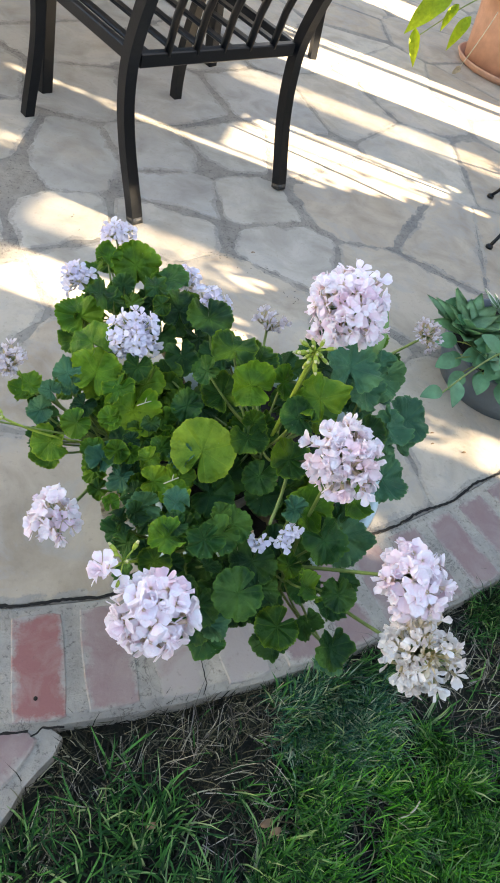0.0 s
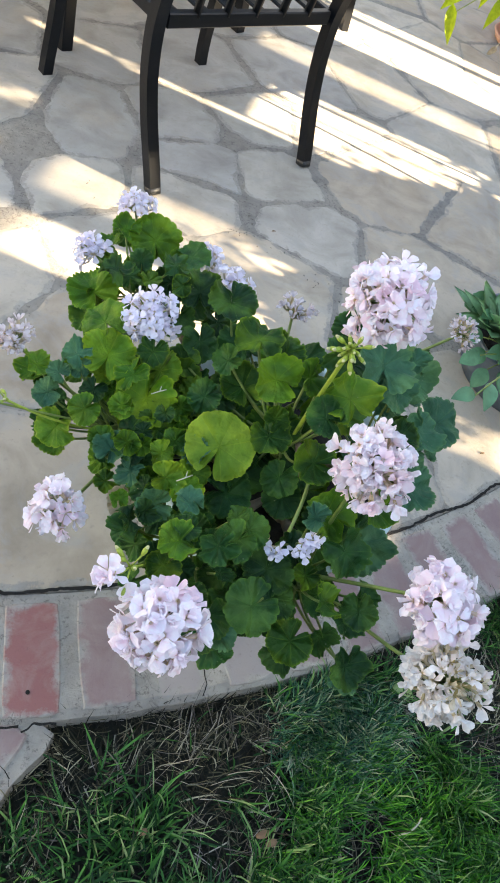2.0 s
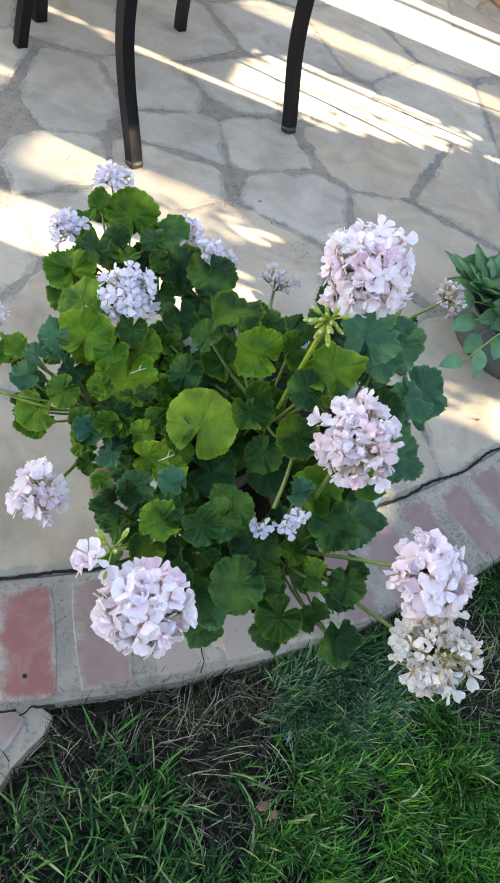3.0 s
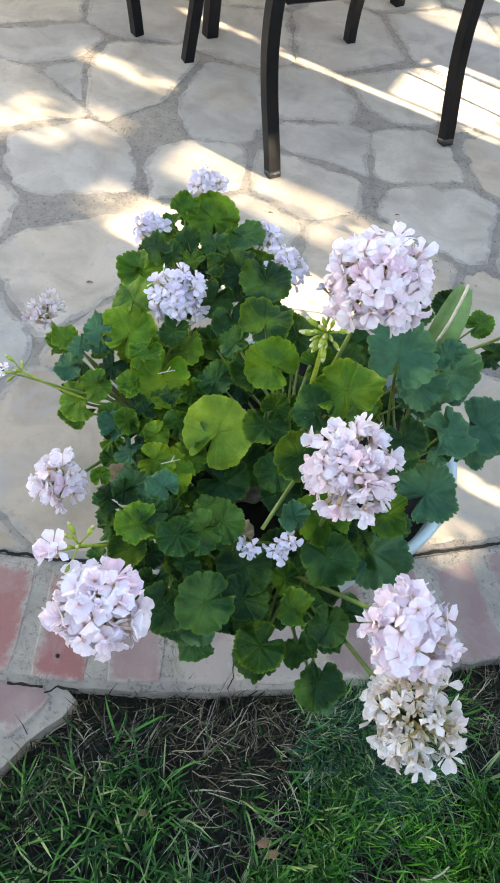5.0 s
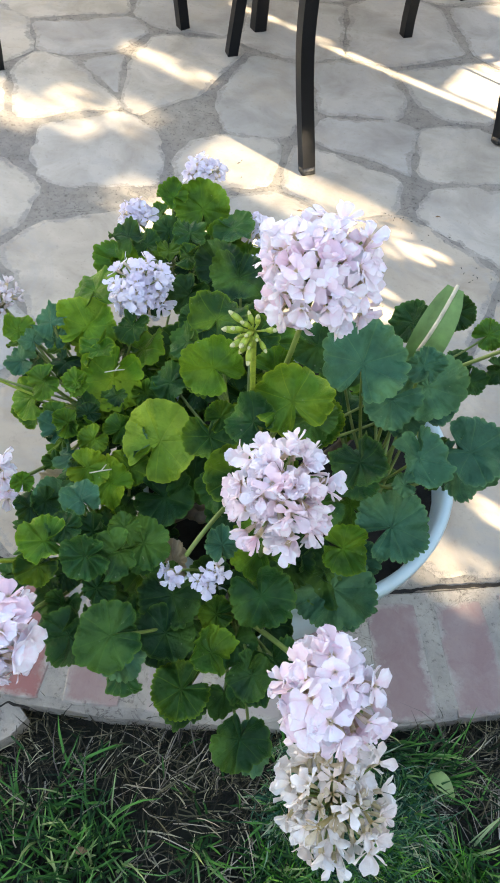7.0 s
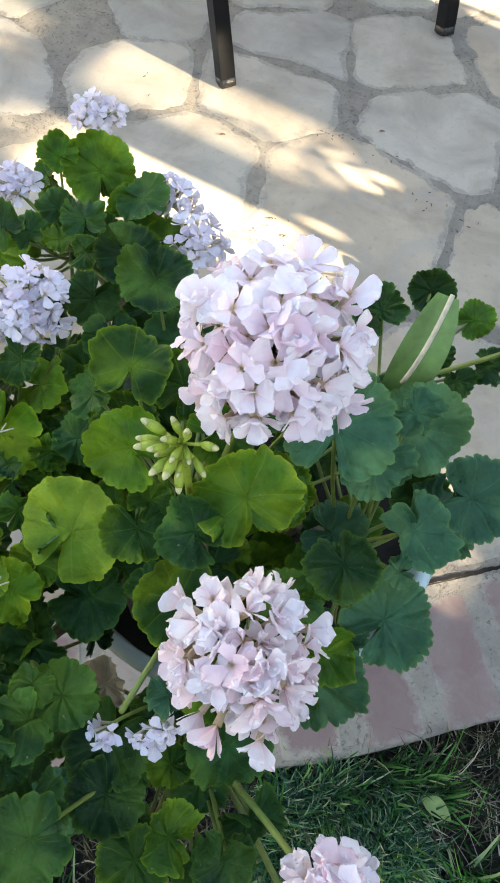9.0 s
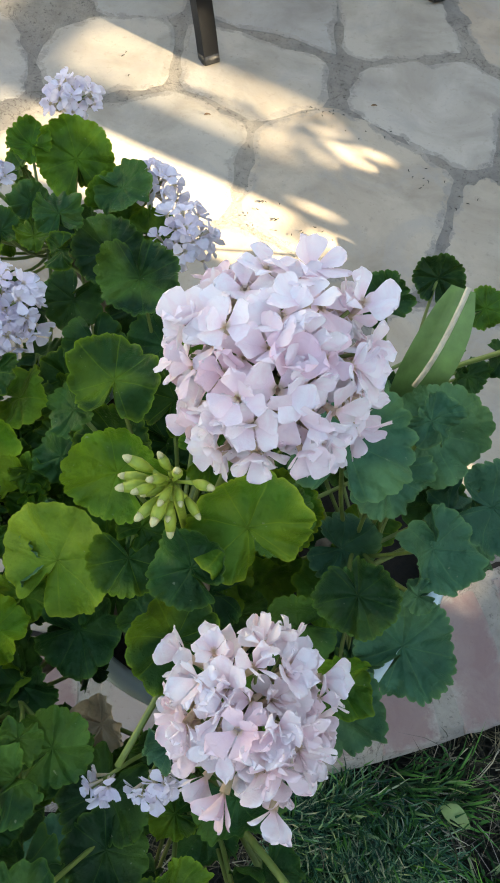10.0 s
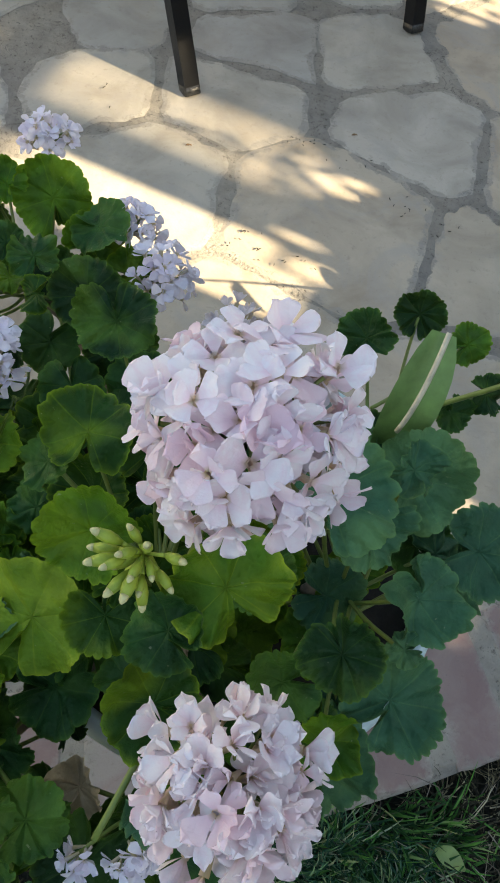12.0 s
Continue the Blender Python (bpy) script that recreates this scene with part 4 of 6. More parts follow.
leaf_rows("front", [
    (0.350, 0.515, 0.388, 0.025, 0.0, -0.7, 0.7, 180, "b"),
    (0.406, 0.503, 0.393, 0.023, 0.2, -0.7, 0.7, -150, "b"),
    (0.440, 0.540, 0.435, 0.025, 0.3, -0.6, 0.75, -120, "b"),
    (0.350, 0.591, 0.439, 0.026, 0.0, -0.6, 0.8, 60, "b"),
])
leaf_rows("left", [
    (0.010, 0.797, 0.397, 0.018, -0.4, -0.5, 0.7, 30, "m"),
    (0.075, 0.775, 0.420, 0.021, -0.2, -0.6, 0.8, 150, "b"),
    (0.017, 0.759, 0.350, 0.020, -0.6, -0.5, 0.7, 140, "b"),
])
leaf_rows("right", [
    (0.480, 0.695, 0.371, 0.034, 0.2, -0.6, 0.75, -160, "s"),
])
leaf_rows("left", [
    (0.151, 0.825, 0.398, 0.028, -0.3, -0.4, 0.9, 80, "m"),
    (0.169, 0.787, 0.414, 0.025, -0.1, -0.5, 0.9, 170, "b"),
    (0.118, 0.835, 0.408, 0.026, -0.5, -0.3, 0.8, 110, "b"),
    (0.192, 0.848, 0.414, 0.028, 0.1, -0.4, 0.9, -20, "m"),
    (0.138, 0.777, 0.389, 0.025, -0.3, -0.5, 0.8, 30, "m"),
    (0.100, 0.790, 0.412, 0.021, -0.4, -0.4, 0.8, 140, "m"),
])
leaf_rows("middle", [
    (0.258, 0.657, 0.387, 0.026, -0.2, -0.4, 0.9, 60, "b"),
    (0.240, 0.795, 0.435, 0.028, -0.2, -0.4, 0.9, 130, "b"),
    (0.300, 0.745, 0.420, 0.026, 0.0, -0.4, 0.9, -70, "b"),
    (0.350, 0.760, 0.450, 0.028, 0.1, -0.4, 0.9, 20, "b"),
])
# lower leaves in the heart of the plant, mostly darker green to imitate shade
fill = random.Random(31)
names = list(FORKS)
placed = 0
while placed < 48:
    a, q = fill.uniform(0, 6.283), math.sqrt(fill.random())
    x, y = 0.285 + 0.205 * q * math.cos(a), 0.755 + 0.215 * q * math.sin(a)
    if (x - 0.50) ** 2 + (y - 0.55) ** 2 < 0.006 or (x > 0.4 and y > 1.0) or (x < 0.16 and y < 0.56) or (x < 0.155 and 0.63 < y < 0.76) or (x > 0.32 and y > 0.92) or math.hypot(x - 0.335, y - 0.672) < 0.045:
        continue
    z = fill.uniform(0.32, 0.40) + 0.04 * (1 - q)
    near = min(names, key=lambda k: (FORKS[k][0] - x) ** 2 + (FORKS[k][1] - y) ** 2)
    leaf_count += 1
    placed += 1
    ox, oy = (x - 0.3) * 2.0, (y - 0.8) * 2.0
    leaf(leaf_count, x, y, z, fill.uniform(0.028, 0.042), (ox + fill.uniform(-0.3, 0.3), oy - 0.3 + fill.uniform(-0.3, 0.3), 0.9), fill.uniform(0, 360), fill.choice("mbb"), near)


# flower heads
def petal_grid(L, W, r, curl, bow=-0.06, ruff=0.06):
    """Points of one petal, along +y from the throat: a narrow claw that widens to a round, wavy blade."""
    nu, nv = 8, 8
    pts, uv, faces = [], [], []
    for j, f in enumerate((0.0, 0.16, 0.34, 0.52, 0.69, 0.83, 0.93, 0.98, 1.0)):
        w = W * (0.10 + 1.20 * f ** 1.25 * math.sqrt(max(0.0, 1 - f ** 4.5)))
        for i in range(nu + 1):
            u = i / nu * 2 - 1
            y = L * (f - 0.10 * u * u * f * f + 0.03 * math.sin(3 * u + r) * f)
            z = curl * L * f * f + bow * L * u * u * f + ruff * L * math.sin(4 * u + 4 * f + r) * f * f
            pts.append((u * w / 2, y, z))
            uv.append((i / nu, f))
    for j in range(nv):
        for i in range(nu):
            a = j * (nu + 1) + i
            faces.append((a, a + 1, a + nu + 2, a + nu + 1))
    return pts, uv, faces


def floret_mesh(name, seed, mat, size=0.0135, close=0.0, count=5, wide=1.0, twist=0.35, extra=(0, 0, 1, 2)):
    """A floret of round petals with a short tube, facing +z; close raises the petals, twist turns them unevenly."""
    r = random.Random(seed)
    verts, uvs, faces = [], [], []
    for k in range(count + r.choice(extra)):
        inner = k >= count
        L = size * r.uniform(0.82, 1.15) * (0.75 if inner else 1.0)
        pts, uv, fc = petal_grid(L, L * wide * r.uniform(0.84, 1.14), r.uniform(0, 6), r.uniform(-0.32, 0.22), r.uniform(-0.08, 0.14), r.uniform(0.02, 0.06))
        ang = 2 * math.pi * k / count + r.uniform(-0.32, 0.32)
        rise = close + r.uniform(-0.22, 0.36) + (0.55 if inner else 0.0)
        m = Matrix.Rotation(ang, 4, "Z") @ Matrix.Rotation(rise, 4, "X") @ Matrix.Rotation(r.uniform(-twist, twist), 4, "Y") @ Matrix.Translation((0, 0.0010, 0))
        o = len(verts)
        verts += [tuple(m @ Vector(p)) for p in pts]
        uvs += uv
        faces += [tuple(o + i for i in f) for f in fc]
    o = len(verts)
    for j, (z, q) in enumerate(((0.001, 0.0022), (-0.012, 0.0010))):
        for i in range(6):
            a = 2 * math.pi * i / 6
            verts.append((q * math.cos(a), q * math.sin(a), z))
            uvs.append((0.5, 0.0))
    for i in range(6):
        j = (i + 1) % 6
        faces.append((o + i, o + 6 + i, o + 6 + j, o + j))
    return data(name, verts, faces, mat, True, uvs)


FLORETS = {
    "pink": [floret_mesh("floret", 100 + i, PETAL, 0.0142, 0.28 + 0.18 * (i % 4), wide=1.04, twist=0.26, extra=(0, 0, 0, 1)) for i in range(12)],
    "lilac": [floret_mesh("floret", 130 + i, PETAL_LILAC_SHADE, 0.0126, 0.30, wide=0.95) for i in range(6)],
    "curly": [floret_mesh("floret", 145 + i, PETAL, 0.0136, 0.55 + 0.20 * (i % 3), wide=0.74, twist=0.8, extra=(1, 2, 3)) for i in range(10)],
    "rosy": [floret_mesh("floret", 152 + i, PETAL_ROSE, 0.0136, 0.55 + 0.20 * (i % 3), wide=0.78, twist=0.7, extra=(1, 2, 3)) for i in range(10)],
    "old": [floret_mesh("floret", 160 + i, PETAL_OLD, 0.0136, 0.45 + 0.18 * (i % 3), wide=0.74, twist=0.75, extra=(0, 1, 2)) for i in range(8)],
    "brown": [floret_mesh("floret", 175 + i, PETAL_BROWN, 0.0110, 0.80, wide=0.55, twist=0.8) for i in range(5)],
    "dry": [floret_mesh("floret", 190 + i, PETAL_DRY, 0.0105, 1.0, wide=0.6, twist=0.6) for i in range(5)],
}


def flower_head(n, x, y, z, R, axis, kind, count, fork, spread=1.75, label="", scale=1.0, heart=0):
    """A domed head of florets on thin stalks: x, y, z is its middle, axis the way it faces."""
    r = random.Random(900 + n)
    ax = Vector(axis).normalized()
    rot = ax.to_track_quat("Z", "Y").to_matrix().to_4x4()
    hub = Vector((x, y, z)) - ax * R * 0.35
    m = Matrix.Translation(hub) @ rot
    inv = m.inverted()
    bm = bmesh.new()
    start = Vector(FORKS[fork]) + Vector((r.uniform(-1, 1), r.uniform(-1, 1), 0)) * 0.012
    bend = start * 0.45 + hub * 0.55 - ax * 0.035
    sweep(bm, [inv @ p for p in bezier(start, bend, hub, 12)], [(0.0030 - 0.0008 * i / 12) * (0.6 if count < 8 else 1.0) for i in range(13)], 7)
    spots = []
    for i in range(count):
        f = (i + 0.5) / count
        polar = math.acos(1 - f * (1 - math.cos(spread)))
        az = i * 2.39996 + r.uniform(-0.25, 0.25)
        d = Vector((math.sin(polar) * math.cos(az), math.sin(polar) * math.sin(az), math.cos(polar)))
        reach = R * (1.18 if i % 14 == 9 and polar < 1.25 else 1.0 if polar < 1.2 else 0.92) * r.choice((r.uniform(0.52, 0.80), r.uniform(0.82, 1.14), r.uniform(0.9, 1.06)))
        tip = d * reach + Vector((0, 0, R * 0.12))
        spots.append((tip, (d + Vector((r.uniform(-1, 1), r.uniform(-1, 1), r.uniform(-0.5, 1))) * 0.46).normalized()))
        sweep(bm, [Vector((0, 0, 0)), tip * 0.5 + Vector((0, 0, 0.004)), tip - d * 0.010 * scale], [0.0010, 0.0008, 0.0010], 5)
    head = on_plant("flower_head", bm, STEM, label, m=m)
    for k, (tip, d) in enumerate(spots):
        me = r.choice(FLORETS["brown" if k < heart and k % 3 else "curly" if kind == "pink" and k % 5 == 3 else kind])
        q = d.to_track_quat("Z", "Y").to_matrix().to_4x4()
        s = scale * r.uniform(0.85, 1.15)
        shared("floret", me, head, Matrix.Translation(tip - d * 0.004) @ q @ Matrix.Rotation(r.uniform(0, 6.28), 4, "Z") @ Matrix.Diagonal((s, s, s, 1)))
    return head


PINK, LIL = "full pale pink flower head", "small lilac-white flower head"
flower_head(1, 0.365, 0.750, 0.707, 0.0465, (0.05, -0.45, 0.9), "pink", 108, "middle", 1.9, PINK, 0.94)
flower_head(2, 0.396, 0.622, 0.588, 0.044, (0.05, -0.50, 0.85), "rosy", 66, "front", 1.7, PINK, 1.14)
flower_head(3, 0.486, 0.503, 0.545, 0.040, (0.15, -0.50, 0.85), "pink", 50, "front", 1.75, PINK, 1.2)
flower_head(4, 0.520, 0.447, 0.479, 0.045, (0.05, -0.25, 0.97), "old", 84, "front", 2.05, "fading flower head with brown petals", 1.06, heart=16)
flower_head(5, 0.202, 0.448, 0.481, 0.043, (-0.15, -0.50, 0.85), "pink", 58, "front_left", 1.75, PINK, 1.2)
flower_head(6, 0.128, 0.880, 0.477, 0.0375, (-0.1, -0.45, 0.9), "lilac", 58, "left", 1.8, LIL)
flower_head(7, 0.068, 0.621, 0.370, 0.034, (-0.4, -0.50, 0.75), "pink", 26, "left", 1.6, PINK, 1.1)
flower_head(8, 0.064, 1.210, 0.411, 0.032, (-0.1, 0.35, 0.9), "lilac", 24, "back", 1.6, LIL)
flower_head(9, 0.014, 1.080, 0.397, 0.030, (-0.7, 0.15, 0.6), "lilac", 20, "back", 1.6, LIL)
flower_head(10, 0.198, 1.099, 0.428, 0.028, (0.3, 0.40, 0.8), "lilac", 18, "back", 1.6, LIL)
flower_head(11, 0.246, 1.037, 0.437, 0.032, (0.4, 0.10, 0.85), "lilac", 24, "back", 1.7, LIL)
flower_head(12, -0.037, 0.817, 0.437, 0.026, (-0.4, 0.0, 0.9), "dry", 30, "left", 1.6, "withered small flower head", 1.0)
flower_head(13, 0.585, 0.961, 0.533, 0.024, (0.6, 0.10, 0.75), "dry", 28, "far_right", 2.0, "withered grey-lilac flower head", 0.9)
flower_head(14, 0.334, 0.965, 0.480, 0.030, (0.2, 0.35, 0.9), "dry", 20, "middle", 1.3, "withered grey-lilac flower head", 1.0)
flower_head(15, 0.141, 0.483, 0.505, 0.012, (-0.6, -0.35, 0.7), "pink", 4, "front_left", 1.2, "young flower head with three open florets", 1.0)
flower_head(16, 0.322, 0.567, 0.470, 0.014, (-0.3, -0.8, 0.1), "lilac", 5, "front", 1.3, "small drooping flower head", 0.75)
flower_head(18, 0.362, 0.580, 0.486, 0.012, (0.4, -0.6, 0.5), "lilac", 5, "front", 1.2, "small drooping flower head", 0.75)
flower_head(19, -0.040, 0.708, 0.440, 0.007, (-0.7, -0.3, 0.5), "pink", 2, "left", 1.0, "two half-open white buds", 0.6)
flower_head(17, 0.352, 0.572, 0.476, 0.014, (0.3, -0.8, 0.1), "lilac", 5, "front", 1.3, "small drooping flower head", 0.75)


def bud_cluster(n, x, y, z, R, axis, fork, count, label):
    """Closed green buds with pale tips that hang round the end of a stalk."""
    r = random.Random(500 + n)
    ax = Vector(axis).normalized()
    hub = Vector((x, y, z))
    m = Matrix.Translation(hub) @ ax.to_track_quat("Z", "Y").to_matrix().to_4x4()
    inv = m.inverted()
    start = Vector(FORKS[fork])
    bm = bmesh.new()
    sweep(bm, [inv @ p for p in bezier(start, start * 0.5 + hub * 0.5 + Vector((0, 0, 0.02 if n == 1 else -0.03)), hub, 10)], 0.0026 if n == 1 else 0.0017, 7)
    ends = []
    for i in range(count):
        f = (i + 0.5) / count
        polar, az = 0.25 + 1.35 * f, i * 2.4
        d = Vector((math.sin(polar) * math.cos(az), math.sin(polar) * math.sin(az), math.cos(polar)))
        tip = d * R * r.uniform(0.30, 0.85) + Vector((0, 0, -0.1 * R))
        sweep(bm, [Vector((0, 0, 0)), tip * 0.5 + d * 0.002, tip], [0.0010, 0.0009, 0.0012], 5)
        ends.append((tip, (d + Vector((r.uniform(-1, 1), r.uniform(-1, 1), 0.3)) * 0.3).normalized()))
    head = on_plant("bud_umbel", bm, BUD_GREEN, label, m=m)
    for p, d in ends:
        b = bmesh.new()
        sweep(b, [(0, 0, 0), (0, 0, 0.003), (0, 0, 0.007), (0, 0, 0.0115)], [0.0010, 0.0022, 0.0029, 0.0022], 8)
        sweep(b, [(0, 0, 0.0112), (0, 0, 0.0135), (0, 0, 0.0150)], [0.0020, 0.0016, 0.0006], 8, mat=1)
        bud = obj("bud", b, [BUD_GREEN, BUD_TIP])
        bud.parent = head
        bud.matrix_basis = Matrix.Translation(p) @ d.to_track_quat("Z", "Y").to_matrix().to_4x4() @ Matrix.Diagonal((*[r.uniform(0.7, 1.08)] * 3, 1))


bud_cluster(1, 0.333, 0.701, 0.673, 0.015, (-0.35, -0.75, 0.25), "middle", 17, "cluster of closed yellow-green buds")
bud_cluster(2, -0.020, 0.717, 0.437, 0.022, (-0.8, -0.3, 0.3), "left", 5, "small cluster of closed buds")
bud_cluster(3, 0.162, 0.497, 0.500, 0.024, (-0.7, -0.3, 0.5), "front_left", 7, "small cluster of closed buds")


# folded grey-green leaf with a pale dry stalk on it, and small dark leaves at the far side
def blade(bm, pts, widths, nrm, fold=0.15, wave=0.0, mat=0):
    """A strip leaf with a middle fold, along points."""
    rows_ = []
    for i, p in enumerate(pts):
        p = Vector(p)
        d = (Vector(pts[min(i + 1, len(pts) - 1)]) - Vector(pts[max(i - 1, 0)])).normalized()
        s = d.cross(Vector(nrm)).normalized()
        u = s.cross(d)
        w = widths[i] / 2
        rows_.append([bm.verts.new(p + s * w * k + u * (abs(k) * w * fold + wave * w * math.sin(2.1 * i + k))) for k in (-1, -0.5, 0, 0.5, 1)])
    for a, b in zip(rows_, rows_[1:]):
        for k in range(4):
            bm.faces.new((a[k], a[k + 1], b[k + 1], b[k])).material_index = mat
    return bm


bm = blade(bmesh.new(), bezier((0.462, 0.868, 0.500), (0.470, 0.875, 0.555), (0.475, 0.920, 0.592), 8), [0.014, 0.026, 0.034, 0.038, 0.039, 0.038, 0.035, 0.029, 0.018], (0.1, -0.8, 0.55), 0.25)
on_plant("leaf", bm, FOLDED, "long folded grey-green leaf")
on_plant("stalk", tube(bezier((0.462, 0.862, 0.548), (0.470, 0.872, 0.575), (0.476, 0.912, 0.603), 8), 0.0020, 6), PALE_STRAW, "pale dry stalk lying on a leaf")
leaf_rows("far_right", [
    (0.446, 1.030, 0.430, 0.033, -0.5, -0.6, 0.5, 20, "b"), (0.498, 1.075, 0.430, 0.028, 0.0, -0.8, 0.6, 0, "b"),
    (0.548, 1.044, 0.437, 0.025, 0.1, -0.5, 0.8, -40, "m"), (0.575, 1.000, 0.420, 0.024, 0.3, -0.4, 0.8, -90, "b"),
    (0.522, 0.842, 0.405, 0.036, 0.3, -0.5, 0.8, 60, "b"), (0.545, 0.975, 0.410, 0.022, 0.3, -0.4, 0.8, -120, "b"), (0.520, 1.010, 0.400, 0.024, 0.2, -0.4, 0.9, 60, "b"),
])
# curled dead leaves under the flower heads
leaf(901, 0.302, 0.604, 0.412, 0.025, (-0.1, -0.35, 0.9), 20, "d", "front", 0.30, 0.5, 0.35)
leaf(902, 0.150, 0.645, 0.380, 0.026, (-0.2, -0.5, 0.8), 60, "d", "front_left", 0.30, 0.5, 0.35)


# ---- iron patio chairs and table ----
def patio_chair():
    """Chair with splayed back legs, slatted seat and slatted back; feet 0.6 m apart, it faces +y."""
    ch = empty("patio_chair")
    H = 0.41
    for sx in (-1, 1):
        prof = [(0.0, -0.305), (0.05, -0.289), (0.11, -0.266), (0.20, -0.234), (0.30, -0.212), (H, -0.208), (0.52, -0.232), (0.66, -0.282), (0.90, -0.385)]
        knots = [Vector((sx * (0.294 + 0.010 * min(1.0, z / 0.3)), y, z)) for z, y in prof]
        pts = []
        for i in range(len(knots) - 1):
            p0, p1, p2, p3 = knots[max(i - 1, 0)], knots[i], knots[i + 1], knots[min(i + 2, len(knots) - 1)]
            for k in range(5):
                u = k / 5
                pts.append(0.5 * (2 * p1 + (p2 - p0) * u + (2 * p0 - 5 * p1 + 4 * p2 - p3) * u * u + (3 * p1 - p0 - 3 * p2 + p3) * u ** 3))
        pts.append(knots[-1])
        part("leg", tube(pts, 0.0238, 4, 1.0, (0, 1, 0)), IRON, ch, "curved back leg that runs up into the back post", smooth=False)
        front = [Vector((sx * (0.300 - 0.014 * math.sin(k / 8 * 3.14)), 0.300 - 0.045 * math.sin(k / 8 * 1.57) ** 2, H * k / 8)) for k in range(9)]
        part("leg", tube(front, 0.0222, 4, 1.0, (0, 1, 0)), IRON, ch, "slightly curved front leg", smooth=False)
        part("foot", bar(bmesh.new(), (sx * 0.294, -0.3055, 0.0), (sx * 0.2945, -0.3005, 0.016), 0.0355, 0.0355, (0, 1, 0)), IRON_WORN, ch, "foot with worn black paint")
        part("side_rail", bar(bmesh.new(), (sx * 0.285, -0.20, H), (sx * 0.287, 0.262, H), 0.022, 0.034), IRON, ch, smooth=False)
        part("armrest", tube([Vector((sx * 0.292, -0.27, 0.64)), Vector((sx * 0.30, -0.05, 0.655)), Vector((sx * 0.30, 0.17, 0.65)), Vector((sx * 0.30, 0.215, 0.60)), Vector((sx * 0.292, 0.22, H))], 0.016, 6), IRON, ch)
    part("back_rail", bar(bmesh.new(), (-0.275, -0.206, H), (0.275, -0.206, H), 0.024, 0.036), IRON, ch, smooth=False)
    part("front_rail", bar(bmesh.new(), (-0.275, 0.262, H), (0.275, 0.262, H), 0.024, 0.036), IRON, ch, smooth=False)
    part("top_rail", tube([Vector((0.292 * k / 6, -0.350 - 0.03 * (1 - (k / 6) ** 2), 0.90 + 0.035 * (1 - (k / 6) ** 2))) for k in range(-6, 7)], 0.017, 8), IRON, ch)
    for k in range(6):
        x = -0.2375 + 0.095 * k
        part("seat_slat", bar(bmesh.new(), (x, -0.196, H + 0.004), (x, 0.252, H + 0.004), 0.026, 0.010), IRON, ch, smooth=False)
    for k in range(5):
        x = -0.19 + 0.095 * k
        pts = [Vector((x, -0.206, H)), Vector((x, -0.225, 0.52)), Vector((x, -0.268, 0.65)), Vector((x, -0.318, 0.78)), Vector((x, -0.362, 0.91))]
        part("back_slat", tube(pts, 0.0125, 6, 0.6, (1, 0, 0)), IRON, ch)
    return tagged(ch, "black metal patio chair with slatted seat and curved legs", "chair", group="chairs round the patio table")


chair = patio_chair()
chair.matrix_basis = pose(0.081, 2.301, 0, 0, 0, 41.4)
copy_thing(chair, pose(-0.958, 2.337, 0, 0, 0, -126.4))
copy_thing(chair, pose(0.285, 3.640, 0, 0, 0, 202.0))


def patio_table():
    tb = empty("patio_table")
    part("tabletop", lathe([(0.70, 0.712), (0.715, 0.716), (0.72, 0.725), (0.715, 0.734), (0.70, 0.738)], 72), IRON, tb, "round black metal tabletop")
    for sx, sy in ((-1, -1), (1, -1), (1, 1), (-1, 1)):
        part("leg", bar(bmesh.new(), (sx * 0.40, sy * 0.40, 0.0), (sx * 0.36, sy * 0.36, 0.713), 0.042, 0.042, (0, 1, 0)), IRON, tb, smooth=False)
    return tagged(tb, "black metal patio table with square legs", "table")


table = patio_table()
table.matrix_basis = pose(-0.348, 3.079, 0, 0, 0, 47.0)


# ---- slate-blue bowl with succulents ----
SP = Vector((1.130, 1.515))
bm = lathe([(0.150, 0.0), (0.160, 0.004), (0.178, 0.060), (0.194, 0.122), (0.198, 0.130), (0.195, 0.136), (0.187, 0.134), (0.181, 0.118), (0.178, 0.108)], 64, 0.0, SP.x, SP.y)
small_pot = tagged(obj("plant_pot", bm, POT_GREY), "wide slate-blue glazed bowl on the flagstones", "plant pot")
bm = lathe([(0.176, 0.106), (0.178, 0.110), (0.10, 0.116), (0.02, 0.118)], 40, 0.0, SP.x, SP.y)
part("soil", bm, POTTING, small_pot, "dark potting soil")


